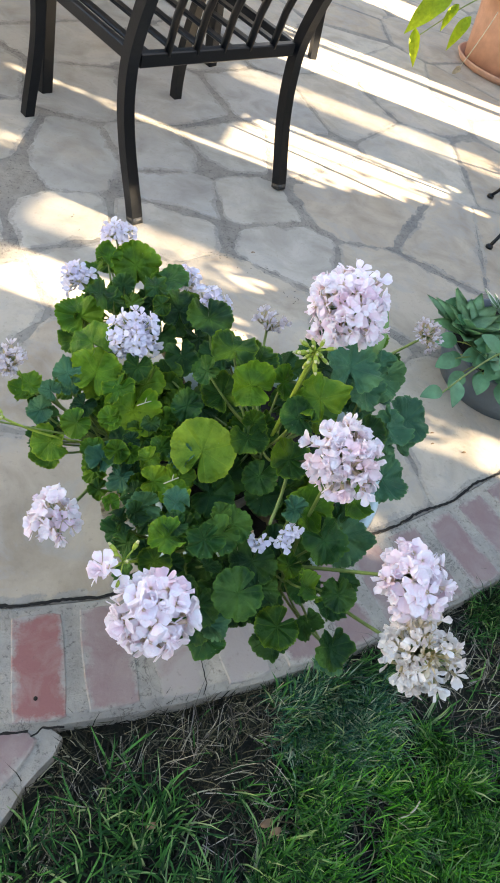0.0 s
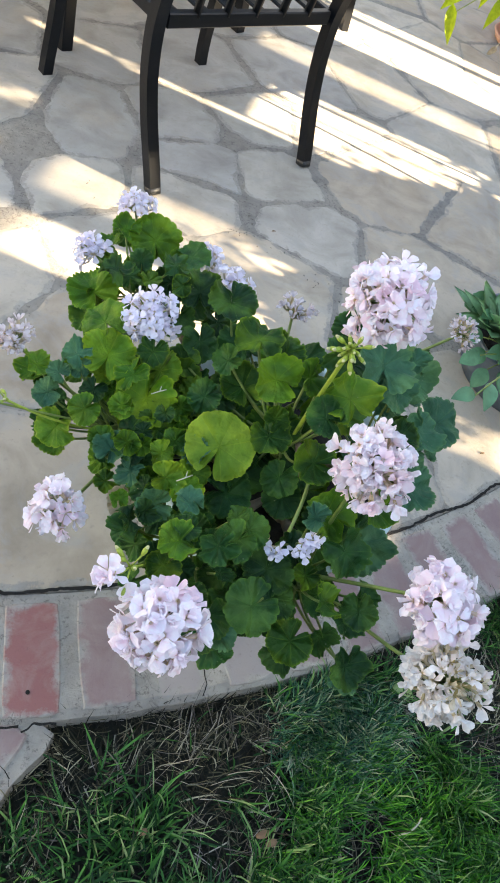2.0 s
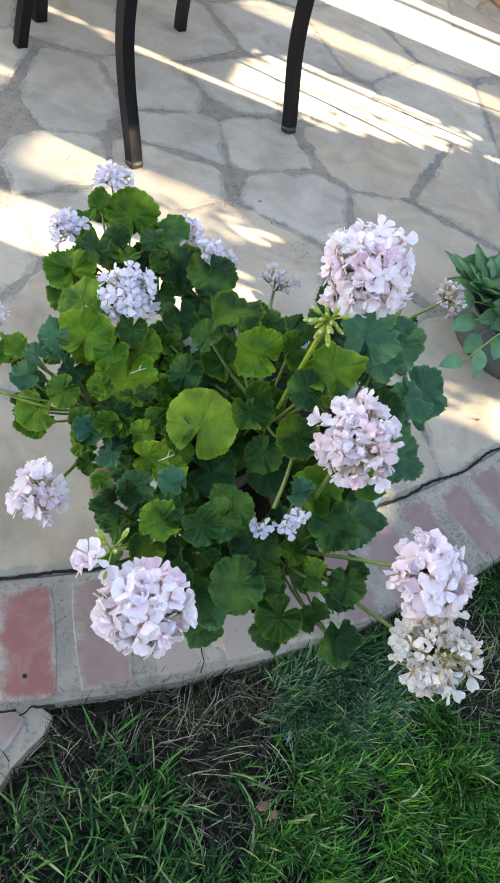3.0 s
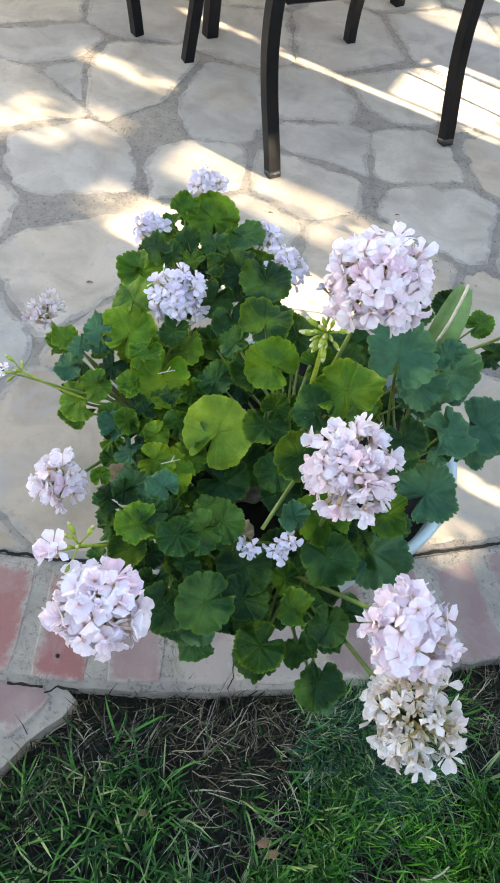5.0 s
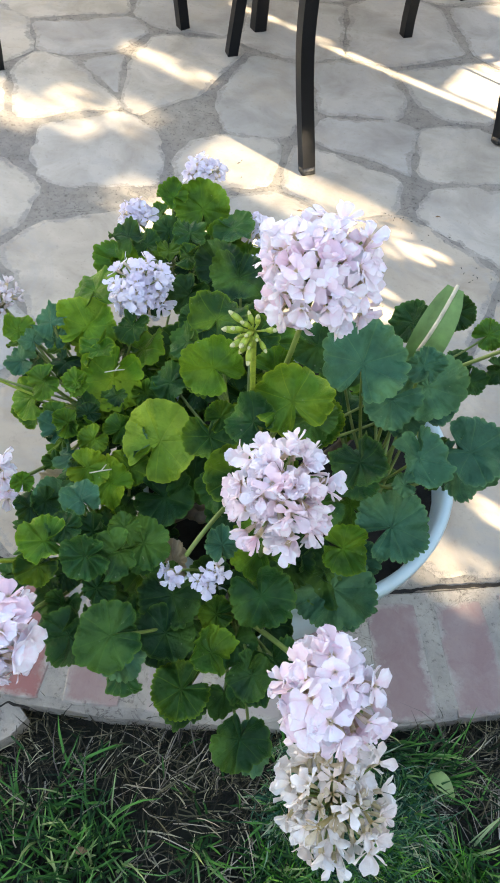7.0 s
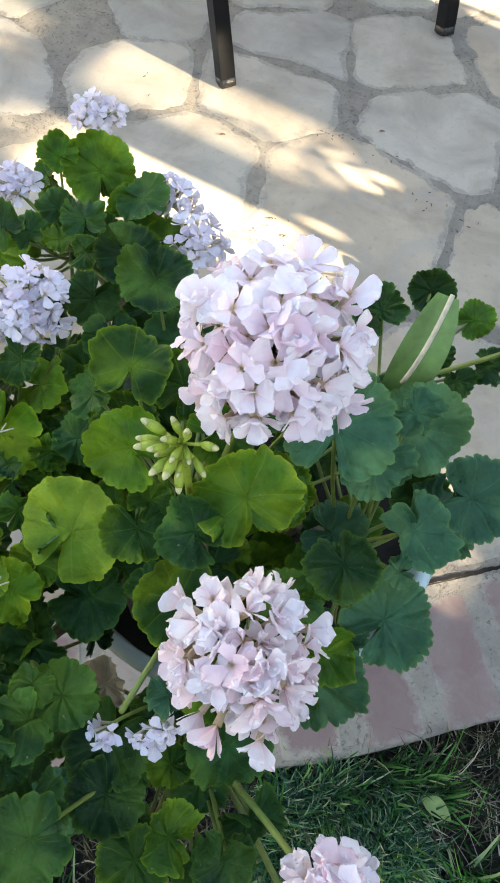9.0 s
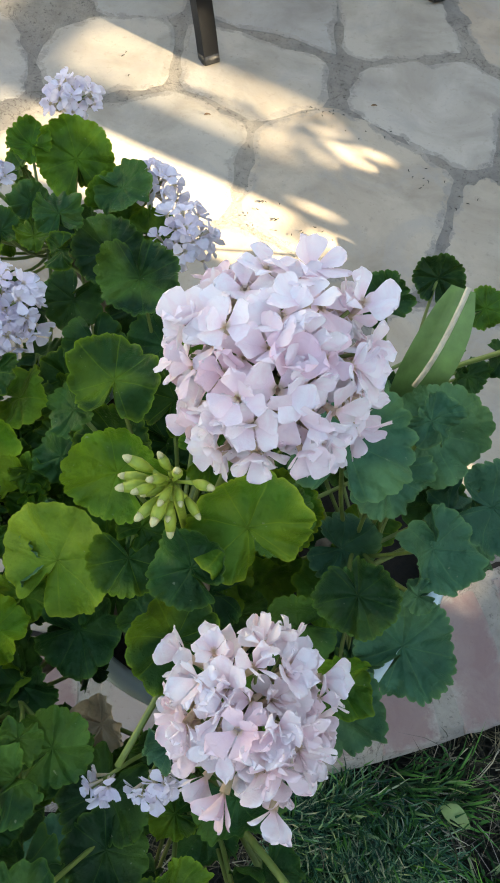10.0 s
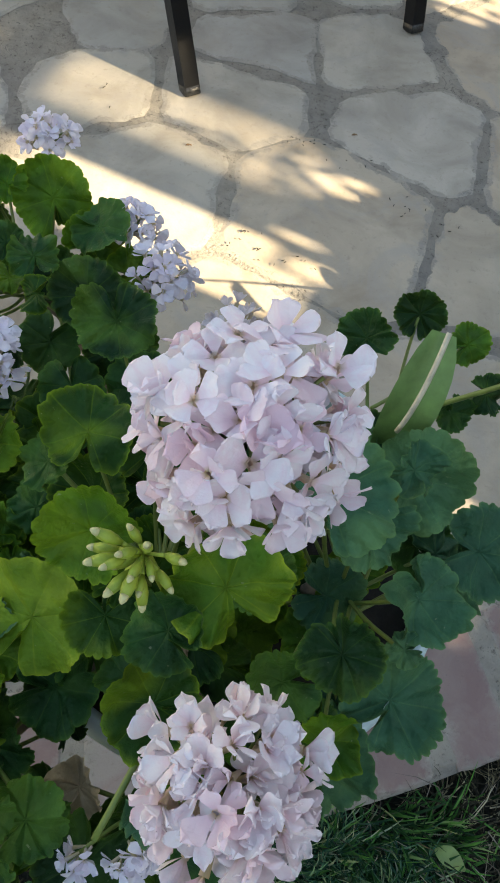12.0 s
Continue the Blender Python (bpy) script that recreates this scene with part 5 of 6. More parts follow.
def rosette(cx, cy, cz, count, length, width, seed, mats, tilt0, tilt1, name, label, category, stripe=False):
    """A rosette of pointed, fleshy leaves, each a part."""
    r = random.Random(seed)
    th = tagged(empty(name, cx, cy, cz), label, category)
    for i in range(count):
        f = (i + 0.5) / count
        az, el = i * 2.39996, radians(tilt0 + (tilt1 - tilt0) * f + r.uniform(-6, 6))
        L = length * (0.55 + 0.45 * (1 - f)) * r.uniform(0.9, 1.1)
        d = Vector((math.cos(az) * math.cos(el), math.sin(az) * math.cos(el), math.sin(el)))
        n = Vector((-math.cos(az) * math.sin(el), -math.sin(az) * math.sin(el), math.cos(el)))
        p1 = d * L * 0.55 + n * L * 0.02
        pts = bezier(d * 0.004, p1, d * L + Vector((0, 0, L * 0.10)), 7)
        wid = [width * v for v in (0.62, 0.85, 1.0, 1.0, 0.88, 0.64, 0.34, 0.03)]
        bm = blade(bmesh.new(), pts, wid, n, 0.35)
        bmesh.ops.solidify(bm, geom=bm.faces[:], thickness=0.0025)
        lf = part("leaf", bm, mats, th)
        if stripe:
            b2 = bmesh.new()
            for k in (-0.36, 0.36):
                blade(b2, [p + d.cross(n) * width * k * w / width + n * 0.0045 for p, w in zip(pts, wid)], [w * 0.22 for w in wid], n, 0.0)
            s = obj("leaf_stripe", b2, AGAVE_EDGE)
            s.parent = lf
    return th


rosette(0.958, 1.482, 0.165, 24, 0.145, 0.054, 3, AGAVE, 2, 50, "succulent", "pointed green rosette succulent in the slate-blue bowl", "succulent")
rosette(1.055, 1.530, 0.205, 20, 0.085, 0.026, 5, AGAVE, 8, 75, "succulent", "green rosette succulent with white-striped leaves", "succulent", True)
rosette(1.060, 1.390, 0.140, 16, 0.085, 0.040, 8, TUBER, 5, 70, "succulent", "low fleshy grey-green succulent in the slate-blue bowl", "succulent")

trail = tagged(empty("trailing_plant", 1.12, 1.44, 0.12), "trailing succulent stem with oval grey-green leaves", "succulent")
t_inv = Matrix.Translation((-1.12, -1.44, -0.12))
stem_pts = bezier((1.12, 1.44, 0.12), (0.90, 1.20, 0.44), (0.62, 0.885, 0.485), 14)
b = tube([t_inv @ p for p in stem_pts], [0.0028 - 0.0014 * i / 14 for i in range(15)], 7)
part("stem", b, STEM, trail)
for i, (s, L, W, dx, dy, dz) in enumerate(((14, 0.042, 0.024, -0.8, -0.3, -0.1), (13, 0.052, 0.026, -0.2, -0.9, -0.3), (9, 0.05, 0.03, -0.8, 0.5, 0.3), (6, 0.06, 0.045, -0.5, -0.6, -0.2), (5, 0.05, 0.035, 0.2, -0.8, -0.5), (3, 0.055, 0.04, -0.7, 0.3, 0.2), (2, 0.05, 0.038, 0.5, -0.8, -0.2))):
    a = stem_pts[s]
    d = Vector((dx, dy, dz)).normalized()
    pts = [t_inv @ p for p in bezier(a, a + d * L * 0.5 + Vector((0, 0, 0.012)), a + d * L, 7)]
    bm = blade(bmesh.new(), pts, [W * v for v in (0.15, 0.6, 0.9, 1.0, 0.95, 0.75, 0.45, 0.06)], (0, -0.4, 0.9), 0.18)
    part("leaf", bm, TUBER, trail, "oval grey-green leaf")

# oval leaves that spill over the bowl's rim
spill = tagged(empty("trailing_plant", SP.x, SP.y, 0.115), "oval blue-green leaves spilling over the slate-blue bowl", "succulent")
r_s = random.Random(9)
for k in range(34):
    az = radians(r_s.uniform(160, 290))
    out = Vector((math.cos(az), math.sin(az), 0.0))
    a = out * r_s.uniform(0.10, 0.165) + Vector((0, 0, r_s.uniform(0.0, 0.03)))
    b = out * 0.188 + Vector((0, 0, r_s.uniform(0.045, 0.085)))
    d = (out + Vector((r_s.uniform(-0.9, 0.9), r_s.uniform(-0.9, 0.9), r_s.uniform(-0.5, 0.5)))).normalized()
    L = r_s.uniform(0.045, 0.068)
    st = part("stem", tube(bezier(a, (a + b) / 2 + Vector((0, 0, 0.03)), b, 6), 0.0016, 5), STEM, spill)
    bm = blade(bmesh.new(), bezier(b, b + d * L * 0.5 + Vector((0, 0, 0.010)), b + d * L, 7), [L * 0.68 * v for v in (0.15, 0.62, 0.92, 1.0, 0.95, 0.78, 0.48, 0.06)], (r_s.uniform(-0.4, 0.2), -0.5, 0.8), 0.22)
    part("leaf", bm, TUBER, spill)

for x, y, z, dx, dy, dz in ((0.905, 1.372, 0.165, -0.8, -0.4, -0.3), (0.975, 1.405, 0.195, -0.3, -0.5, 0.5), (0.972, 1.335, 0.165, -0.2, -0.8, -0.4), (0.935, 1.410, 0.150, -0.7, -0.5, -0.5), (1.010, 1.365, 0.170, 0.3, -0.8, -0.2), (0.945, 1.370, 0.130, -0.5, -0.6, -0.8), (1.030, 1.335, 0.145, 0.2, -0.9, -0.5), (0.920, 1.435, 0.170, -0.9, -0.1, -0.2), (0.990, 1.375, 0.140, 0.0, -0.8, -0.7), (1.050, 1.375, 0.185, 0.5, -0.7, 0.3)):
    b = Vector((x - SP.x, y - SP.y, z - 0.115))
    a = Vector((-0.10, -0.10, 0.01))
    d = Vector((dx, dy, dz)).normalized()
    part("stem", tube(bezier(a, (a + b) / 2 + Vector((0, 0, 0.04)), b, 6), 0.0016, 5), STEM, spill)
    bm = blade(bmesh.new(), bezier(b, b + d * 0.03 + Vector((0, 0, 0.010)), b + d * 0.058, 7), [0.042 * v for v in (0.15, 0.62, 0.92, 1.0, 0.95, 0.78, 0.48, 0.06)], (-0.2, -0.6, 0.7), 0.22)
    part("leaf", bm, TUBER, spill)

# ---- terracotta pot with a yellow-green vine ----
TP = Vector((1.775, 4.06))
bm = lathe([(0.225, 0.0), (0.235, 0.004), (0.258, 0.034), (0.252, 0.040), (0.244, 0.036), (0.230, 0.016)], 56, 0.0, TP.x, TP.y)
saucer = tagged(obj("saucer", bm, TERRACOTTA), "wide terracotta saucer under the terracotta pot", "saucer")
bm = lathe([(0.208, 0.017), (0.216, 0.020), (0.245, 0.24), (0.262, 0.33), (0.285, 0.335), (0.290, 0.40), (0.28, 0.405), (0.262, 0.40), (0.25, 0.36)], 56, 0.0, TP.x, TP.y)
tpot = tagged(obj("plant_pot", bm, TERRACOTTA), "large terracotta pot standing in its saucer", "plant pot")
part("soil", lathe([(0.248, 0.352), (0.249, 0.358), (0.1, 0.362), (0.02, 0.364)], 40, 0.0, TP.x, TP.y), POTTING, tpot, "dark potting soil")
vine = tagged(empty("vine", TP.x, TP.y, 0.36), "trailing vine with yellow-green leaves lit by the sun", "potted plant")
v_inv = Matrix.Translation((-TP.x, -TP.y, -0.36))
VINES = [((1.55, 3.92, 0.40), (1.38, 3.78, 0.50), (1.10, 3.65, 0.17)), ((1.56, 3.90, 0.39), (1.42, 3.74, 0.42), (1.16, 3.66, 0.16)), ((1.55, 3.98, 0.40), (1.35, 3.98, 0.60), (1.20, 3.87, 0.46))]
for a, b, c in VINES:
    pts = bezier(a, b, c, 14)
    part("stem", tube([v_inv @ p for p in pts], [0.005 - 0.003 * i / 14 for i in range(15)], 6), STEM, vine)
for p, q, wide, fold, wave in (
    ((1.235, 3.655, 0.385), (1.085, 3.640, 0.155), 0.105, 0.30, 0.10), ((1.130, 3.650, 0.190), (1.190, 3.645, 0.028), 0.050, 0.45, 0.10),
    ((1.280, 3.655, 0.330), (1.245, 3.645, 0.205), 0.040, 0.60, 0.35), ((1.370, 3.690, 0.290), (1.318, 3.670, 0.130), 0.055, 0.35, 0.15),
    ((1.36, 3.70, 0.42), (1.22, 3.66, 0.40), 0.080, 0.25, 0.12), ((1.20, 3.87, 0.46), (1.12, 3.80, 0.33), 0.080, 0.25, 0.12), ((1.34, 3.96, 0.50), (1.30, 3.88, 0.36), 0.085, 0.25, 0.12)):
    p, q = Vector(p), Vector(q)
    run = bezier(p, (p + q) / 2 + Vector((-0.015, -0.03, 0.02)), q, 9)
    bm = blade(bmesh.new(), [v_inv @ k for k in run], [wide * v for v in (0.08, 0.62, 0.95, 1.0, 0.98, 0.88, 0.70, 0.50, 0.25, 0.02)], (-0.35, -0.7, 0.5), fold, wave)
    part("leaf", bm, VINE, vine)
run = bezier((1.545, 3.86, 0.30), (1.50, 3.80, 0.16), (1.462, 3.800, 0.030), 9)
part("dry_stalk", tube([v_inv @ k for k in run], 0.0022, 5), PALE_STRAW, vine, "pale dry stalk hanging down the pot")
bm = blade(bmesh.new(), [v_inv @ k for k in bezier((1.470, 3.802, 0.045), (1.455, 3.79, 0.03), (1.440, 3.792, 0.006), 5)], [0.004, 0.022, 0.030, 0.026, 0.020, 0.004], (0.1, -0.7, 0.5), 0.5, 0.3)
part("dry_leaf", bm, DRY_PALE, vine, "small withered leaf at the end of the stalk")

# ---- wire stand whose splayed feet show beside the pots ----
stand = tagged(empty("plant_stand", 1.62, 2.52, 0.0), "thin black metal plant stand with splayed feet", "plant stand")
for fx, fy in ((-0.331, -0.294), (-0.238, 0.085), (0.30, -0.18), (0.28, 0.30)):
    part("leg", tube(bezier((fx, fy, 0.008), (fx * 0.72, fy * 0.72, 0.10), (fx * 0.45, fy * 0.45, 0.62), 10), 0.0065, 8), IRON, stand)
    part("foot", lathe([(0.004, 0.0), (0.013, 0.001), (0.014, 0.008), (0.008, 0.014)], 14, 0.0, fx, fy), IRON, stand)
part("ring", tube([Vector((0.17 * math.cos(2 * math.pi * i / 32), 0.17 * math.sin(2 * math.pi * i / 32), 0.615)) for i in range(33)], 0.006, 8), IRON, stand)

# ---- lawn: blades, dry thatch, bare earth by the edging ----
def inside_lawn(x, y):
    """How far outside the paved edge a place lies (positive on the lawn)."""
    d1 = math.hypot(x - ARC_C.x, y - ARC_C.y) - EDGE_R
    rel = Vector((x, y)) - C2
    d2 = -(rel.dot(C2_IN))
    if rel.dot(C2_DIR) < 0:
        return d1
    return min(d1, d2)


def blades(name, count, seed, mat, length, width, lean, dens, label, z0=-0.046, area=(-0.45, 1.35, -0.28, 1.02), outer=False):
    r = random.Random(seed)
    verts, faces = [], []
    tries = 0
    while count and tries < 1500000:
        tries += 1
        x, y = r.uniform(*area[:2]), r.uniform(*area[2:])
        if outer and (-0.45 < x < 1.35 and -0.28 < y < 1.02):
            continue
        d = inside_lawn(x, y)
        if d < -0.004 or r.random() > dens(x, y, d):
            continue
        count -= 1
        L, w = r.uniform(*length) * (0.7 + 0.6 * bare(x + 7.0, y)), r.uniform(*width)
        az, tilt = 6.283 * (noise.noise((x * 9, y * 9, 5.0)) + r.uniform(-0.28, 0.28)), abs(r.gauss(0, lean)) + 0.10
        dx, dy = math.cos(az), math.sin(az)
        sx, sy = -dy * w / 2, dx * w / 2
        base = len(verts)
        twist = r.gauss(0, 0.35 + 0.35 * lean)
        for j, f in enumerate((0.0, 0.4, 0.75, 1.0)):
            t = min(1.52, tilt * (0.6 + 0.9 * f))
            hx = L * f * math.sin(t)
            hz = L * f * math.cos(t)
            px, py, pz = x + dx * hx - dy * twist * hx * f, y + dy * hx + dx * twist * hx * f, z0 + max(hz, 0.004 + 0.006 * f)
            if j < 3:
                k = 1.0 - 0.35 * f
                verts += [(px - sx * k, py - sy * k, pz), (px + sx * k, py + sy * k, pz)]
            else:
                verts.append((px, py, pz))
        faces += [(base, base + 1, base + 3, base + 2), (base + 2, base + 3, base + 5, base + 4), (base + 4, base + 5, base + 6)]
    return tagged(new(name, data(name, verts, faces, mat)), label, "grass", kind="stuff")


def bare(x, y):
    """Worn, earthy places in the lawn."""
    worn = 0.55 * math.exp(-((x - 0.925) ** 2 + (y - 0.61) ** 2) / 0.016) + 0.28 * math.exp(-((x - 0.445) ** 2 + (y - 0.505) ** 2) / 0.0035) + 0.26 * math.exp(-((x - 0.37) ** 2 + (y - 0.47) ** 2) / 0.009) + 0.12 * math.exp(-((x - 0.47) ** 2 + (y - 0.37) ** 2) / 0.003)
    return 0.53 - worn + 0.17 * noise.noise((x * 4.2 + 3.0, y * 4.2, 0.7)) + 0.24 * noise.noise((x * 15.0, y * 15.0, 2.7))


def dens_green(x, y, d):
    edge = min(1.0, max(0.04, (d - 0.012) / (0.15 if 0.13 < x < 0.47 else 0.02)))
    side = 0.30 + 0.70 * min(1.0, max(0.0, (x - 0.22) / 0.30))
    return side * edge * min(1.0, max(0.03, (bare(x, y) - 0.46) * 8.0))


def dens_fresh(x, y, d):
    """Thick young grass on the side away from the paved strip."""
    k = min(1.0, max(0.0, (x - 0.42 - 0.3 * (y - 0.20)) / 0.16)) * min(1.0, max(0.0, (0.56 - y) / 0.10))
    return k * min(1.0, max(0.02, (bare(x, y) - 0.40) * 6.0)) if d > 0.03 else 0.0


def dens_tuft(x, y, d):
    return math.exp(-(((x - 0.605) / 0.095) ** 2 + ((y - 0.53) / 0.070) ** 2) ** 2)


def dens_dry(x, y, d):
    return 0.9 if d < 0.10 else (0.6 if bare(x, y) < 0.46 else 0.12)


blades("grass", 34000, 21, GREEN_BLADE, (0.026, 0.080), (0.0018, 0.0048), 0.50, dens_green, "short green lawn grass")
blades("grass", 26000, 25, FRESH_BLADE, (0.028, 0.066), (0.0014, 0.0034), 0.32, dens_fresh, "dense fresh green lawn grass")
blades("grass", 60000, 23, GREEN_BLADE, (0.030, 0.075), (0.004, 0.009), 0.5, dens_green, "short green lawn grass", area=(-5.0, 4.6, -2.7, 3.2), outer=True)
blades("grass", 4200, 24, COOL_BLADE, (0.03, 0.07), (0.0014, 0.0034), 0.6, dens_tuft, "dense blue-green tuft of grass", area=(0.40, 0.76, 0.40, 0.68))
def dens_straw(x, y, d):
    return 0.9 if bare(x, y) < 0.42 else 0.25 if d < 0.12 else 0.10


blades("straw", 1000, 26, STRAW_BLADE, (0.030, 0.085), (0.0009, 0.0019), 1.5, dens_straw, "pale dry straws lying in the grass", z0=-0.036)
blades("dry_grass", 10000, 22, DRY_BLADE, (0.02, 0.070), (0.0010, 0.0026), 1.25, dens_dry, "dry brown thatch between the grass")

bm = bmesh.new()
blade(bm, bezier((0.704, 0.616, -0.012), (0.722, 0.606, 0.008), (0.746, 0.596, -0.010), 7), [0.003, 0.015, 0.022, 0.024, 0.022, 0.017, 0.010, 0.003], (0.1, -0.2, 1), 0.15)
tagged(obj("fallen_leaf", bm, plain("fallen_leaf_green", (0.20, 0.30, 0.10), 0.5, 0.2, 60)), "pale green fallen leaf lying on the grass", "leaf")
bm = tube(bezier((0.700, 0.372, -0.012), (0.722, 0.375, 0.004), (0.740, 0.400, -0.004), 8), [0.0016] * 9, 5)
tagged(obj("twig", bm, PALE_STRAW), "pale dry curved twig lying on the grass", "twig")
for k, (x, y, s) in enumerate(((0.47, 0.35, 0.010), (0.285, 0.335, 0.008), (0.485, 0.34, 0.009))):
    bm = blade(bmesh.new(), bezier((x - s, y - s * 0.3, -0.014), (x, y, -0.002), (x + s, y + s * 0.5, -0.014), 5), [0.004, s, s * 1.2, s * 1.1, s * 0.7, 0.003], (0.1, -0.2, 1), 0.4, 0.3)
    tagged(obj("dead_leaf", bm, DRY_LEAF), "small brown dead leaf on the grass", "leaf", group="dead leaves on the lawn")

# crack along the joint between flagstones and bricks
bm = bmesh.new()
cr = []
for i in range(320):
    a = arc_angle(-0.35) + (arc_angle(1.35) - arc_angle(-0.35)) * i / 319
    w = 0.0016 + 0.0028 * (0.5 + 0.5 * noise.noise((i * 0.17, 0.0, 7.0))) + 0.0008 * abs(noise.noise((i * 0.7, 5.0, 7.0)))
    off = -0.003 + 0.008 * noise.noise((i * 0.06, 2.0, 1.0)) + 0.0035 * noise.noise((i * 0.33, 2.0, 1.0)) + 0.003 * noise.noise((i * 0.9, 2.0, 1.0))
    x0, y0 = arc_point(ARC_R + off - w, a)
    x1, y1 = arc_point(ARC_R + off + w, a)
    cr.append((bm.verts.new((x0, y0, 0.0006)), bm.verts.new((x1, y1, 0.0006))))
for a, b in zip(cr, cr[1:]):
    bm.faces.new((a[0], a[1], b[1], b[0]))
HOLE = Vector((0.075, 0.503))
CRACK = plain("crack_dirt", (0.010, 0.009, 0.008), 0.95, 0.3, 80)
part("crack", bm, CRACK, border, "dark open crack along the joint")
part("hole", lathe([(0.0028, -0.012), (0.0034, 0.0022)], 14, 0.0, HOLE.x, HOLE.y), CRACK, border, "small dark drilled hole in a brick")

# bits of bark and dry leaf on the flagstones
for k, (x, y, s) in enumerate(((0.762, 1.745, 0.009), (0.905, 1.262, 0.005), (0.900, 1.225, 0.005), (0.985, 1.215, 0.007), (0.10, 1.72, 0.006), (0.42, 1.86, 0.006), (-0.22, 1.30, 0.007))):
    bm = blade(bmesh.new(), bezier((x - s, y - s * 0.3, 0.002), (x, y, 0.006), (x + s, y + s * 0.4, 0.002), 5), [0.002, s * 0.6, s * 0.8, s * 0.7, s * 0.5, 0.002], (0.1, -0.2, 1), 0.4, 0.3)
    tagged(obj("bark_chip", bm, DRY_LEAF), "small dark bit of bark on the flagstones", "debris", group="bits of bark on the patio")
# crumbs and dry fibres caught in the joints
crumbs = random.Random(29)
bm = bmesh.new()
for x, y, sx, sy, n in ((0.355, 1.800, 0.040, 0.012, 16), (0.255, 1.530, 0.014, 0.024, 14), (0.320, 1.490, 0.040, 0.012, 16), (0.545, 1.680, 0.030, 0.016, 12), (0.62, 1.65, 0.02, 0.02, 6), (-0.095, 1.80, 0.02, 0.02, 5), (0.37, 1.41, 0.02, 0.016, 7), (0.41, 1.78, 0.03, 0.015, 8)):
    for k in range(n * 2 // 3):
        p = Vector((x + crumbs.gauss(0, sx), y + crumbs.gauss(0, sy), 0.0030))
        a, L, turn = crumbs.uniform(0, 6.283), crumbs.uniform(0.0018, 0.0048), crumbs.uniform(-1.2, 1.2)
        mid_ = p + Vector((math.cos(a), math.sin(a), 0.25)) * L
        sweep(bm, [p, mid_, mid_ + Vector((math.cos(a + turn), math.sin(a + turn), -0.25)) * L], [0.0004, 0.0009, 0.0003], 4)
tagged(obj("crumbs", bm, CRACK), "tiny dark crumbs and fibres along the stone joints", "debris", kind="stuff")
# dry threads fallen on the leaves
for x, y, z in ((0.159, 0.758, 0.470), (0.208, 0.638, 0.468)):
    bm = tube([Vector((x - 0.010, y - 0.006, z)), Vector((x, y, z + 0.002)), Vector((x + 0.008, y + 0.007, z))], 0.0007, 5)
    sweep(bm, [Vector((x, y, z + 0.002)), Vector((x + 0.001, y + 0.009, z + 0.002))], [0.0007, 0.0005], 5)
    on_plant("thread", bm, PALE_STRAW, "pale dry thread caught on the leaves")
on_plant("stalk", tube(bezier((0.352, 0.660, 0.500), (0.342, 0.615, 0.520), (0.330, 0.580, 0.492), 8), 0.0022, 7), STEM, "yellow-green flower stalk")
# small crinkled leaves crowded on the lawn side of the plant
crowd = random.Random(58)
for k in range(34):
    a, q = crowd.uniform(0, 6.283), math.sqrt(crowd.random())
    x, y = 0.172 + 0.070 * q * math.cos(a), 0.690 + 0.105 * q * math.sin(a)
    near = "left" if y > 0.67 else "front_left"
    leaf_count += 1
    top = 0.435 if k % 3 else 0.405
    leaf(leaf_count, x, y, top + crowd.uniform(-0.025, 0.022), crowd.uniform(0.013, 0.023), (crowd.uniform(-0.9, 0.5), crowd.uniform(-1.0, 0.1), 0.8), crowd.uniform(0, 360), crowd.choice("mmsbbm"), near, 0.20, 0.2)

# side crack in the mortar at the turn of the edging, and a hairline across the border
def crack_strip(pts, wide, parent, label):
    bm = bmesh.new()
    rows_ = []
    knots = [Vector(p) for p in pts]
    for a, b in zip(knots, knots[1:]):
        for i in range(8):
            p = a.lerp(b, i / 8)
            n = Vector((-(b - a).y, (b - a).x)).normalized()
            j = noise.noise((p.x * 90, p.y * 90, 3.0)) * 0.0022
            w = wide * (0.6 + 0.8 * abs(noise.noise((p.x * 60, p.y * 60, 8.0))))
            rows_.append([bm.verts.new((p.x + n.x * (j + s * w), p.y + n.y * (j + s * w), 0.0024)) for s in (-1, 1)])
    for a, b in zip(rows_, rows_[1:]):
        bm.faces.new((a[0], a[1], b[1], b[0]))
    part("crack", bm, CRACK, parent, label)


crack_strip(((0.020, 0.440), (0.050, 0.447), (0.078, 0.452)), 0.0026, border, "dark open crack in the mortar")
crack_strip(((0.080, 0.444), (0.096, 0.458), (0.133, 0.465)), 0.0022, border, "dark open crack in the mortar")
crack_strip(((0.344, 0.597), (0.356, 0.558), (0.352, 0.535)), 0.0012, border, "hairline crack in the mortar")

# bare, knobbly stem that bends up through the gap in the leaves
knobby = [Vector(p) for p in ((0.285, 0.690, 0.345), (0.308, 0.664, 0.400), (0.333, 0.674, 0.424), (0.353, 0.690, 0.440), (0.351, 0.706, 0.458), (0.345, 0.724, 0.476))]
run = []
for a, b in zip(knobby, knobby[1:]):
    run += [a.lerp(b, i / 6) for i in range(6)]
run.append(knobby[-1])
on_plant("stem", tube(run, [0.0062 - 0.0028 * i / len(run) + 0.0016 * (1 if i % 6 == 0 else 0.35 if i % 6 in (1, 5) else 0) for i in range(len(run))], 10), WOODY, "knobbly light brown woody stem")


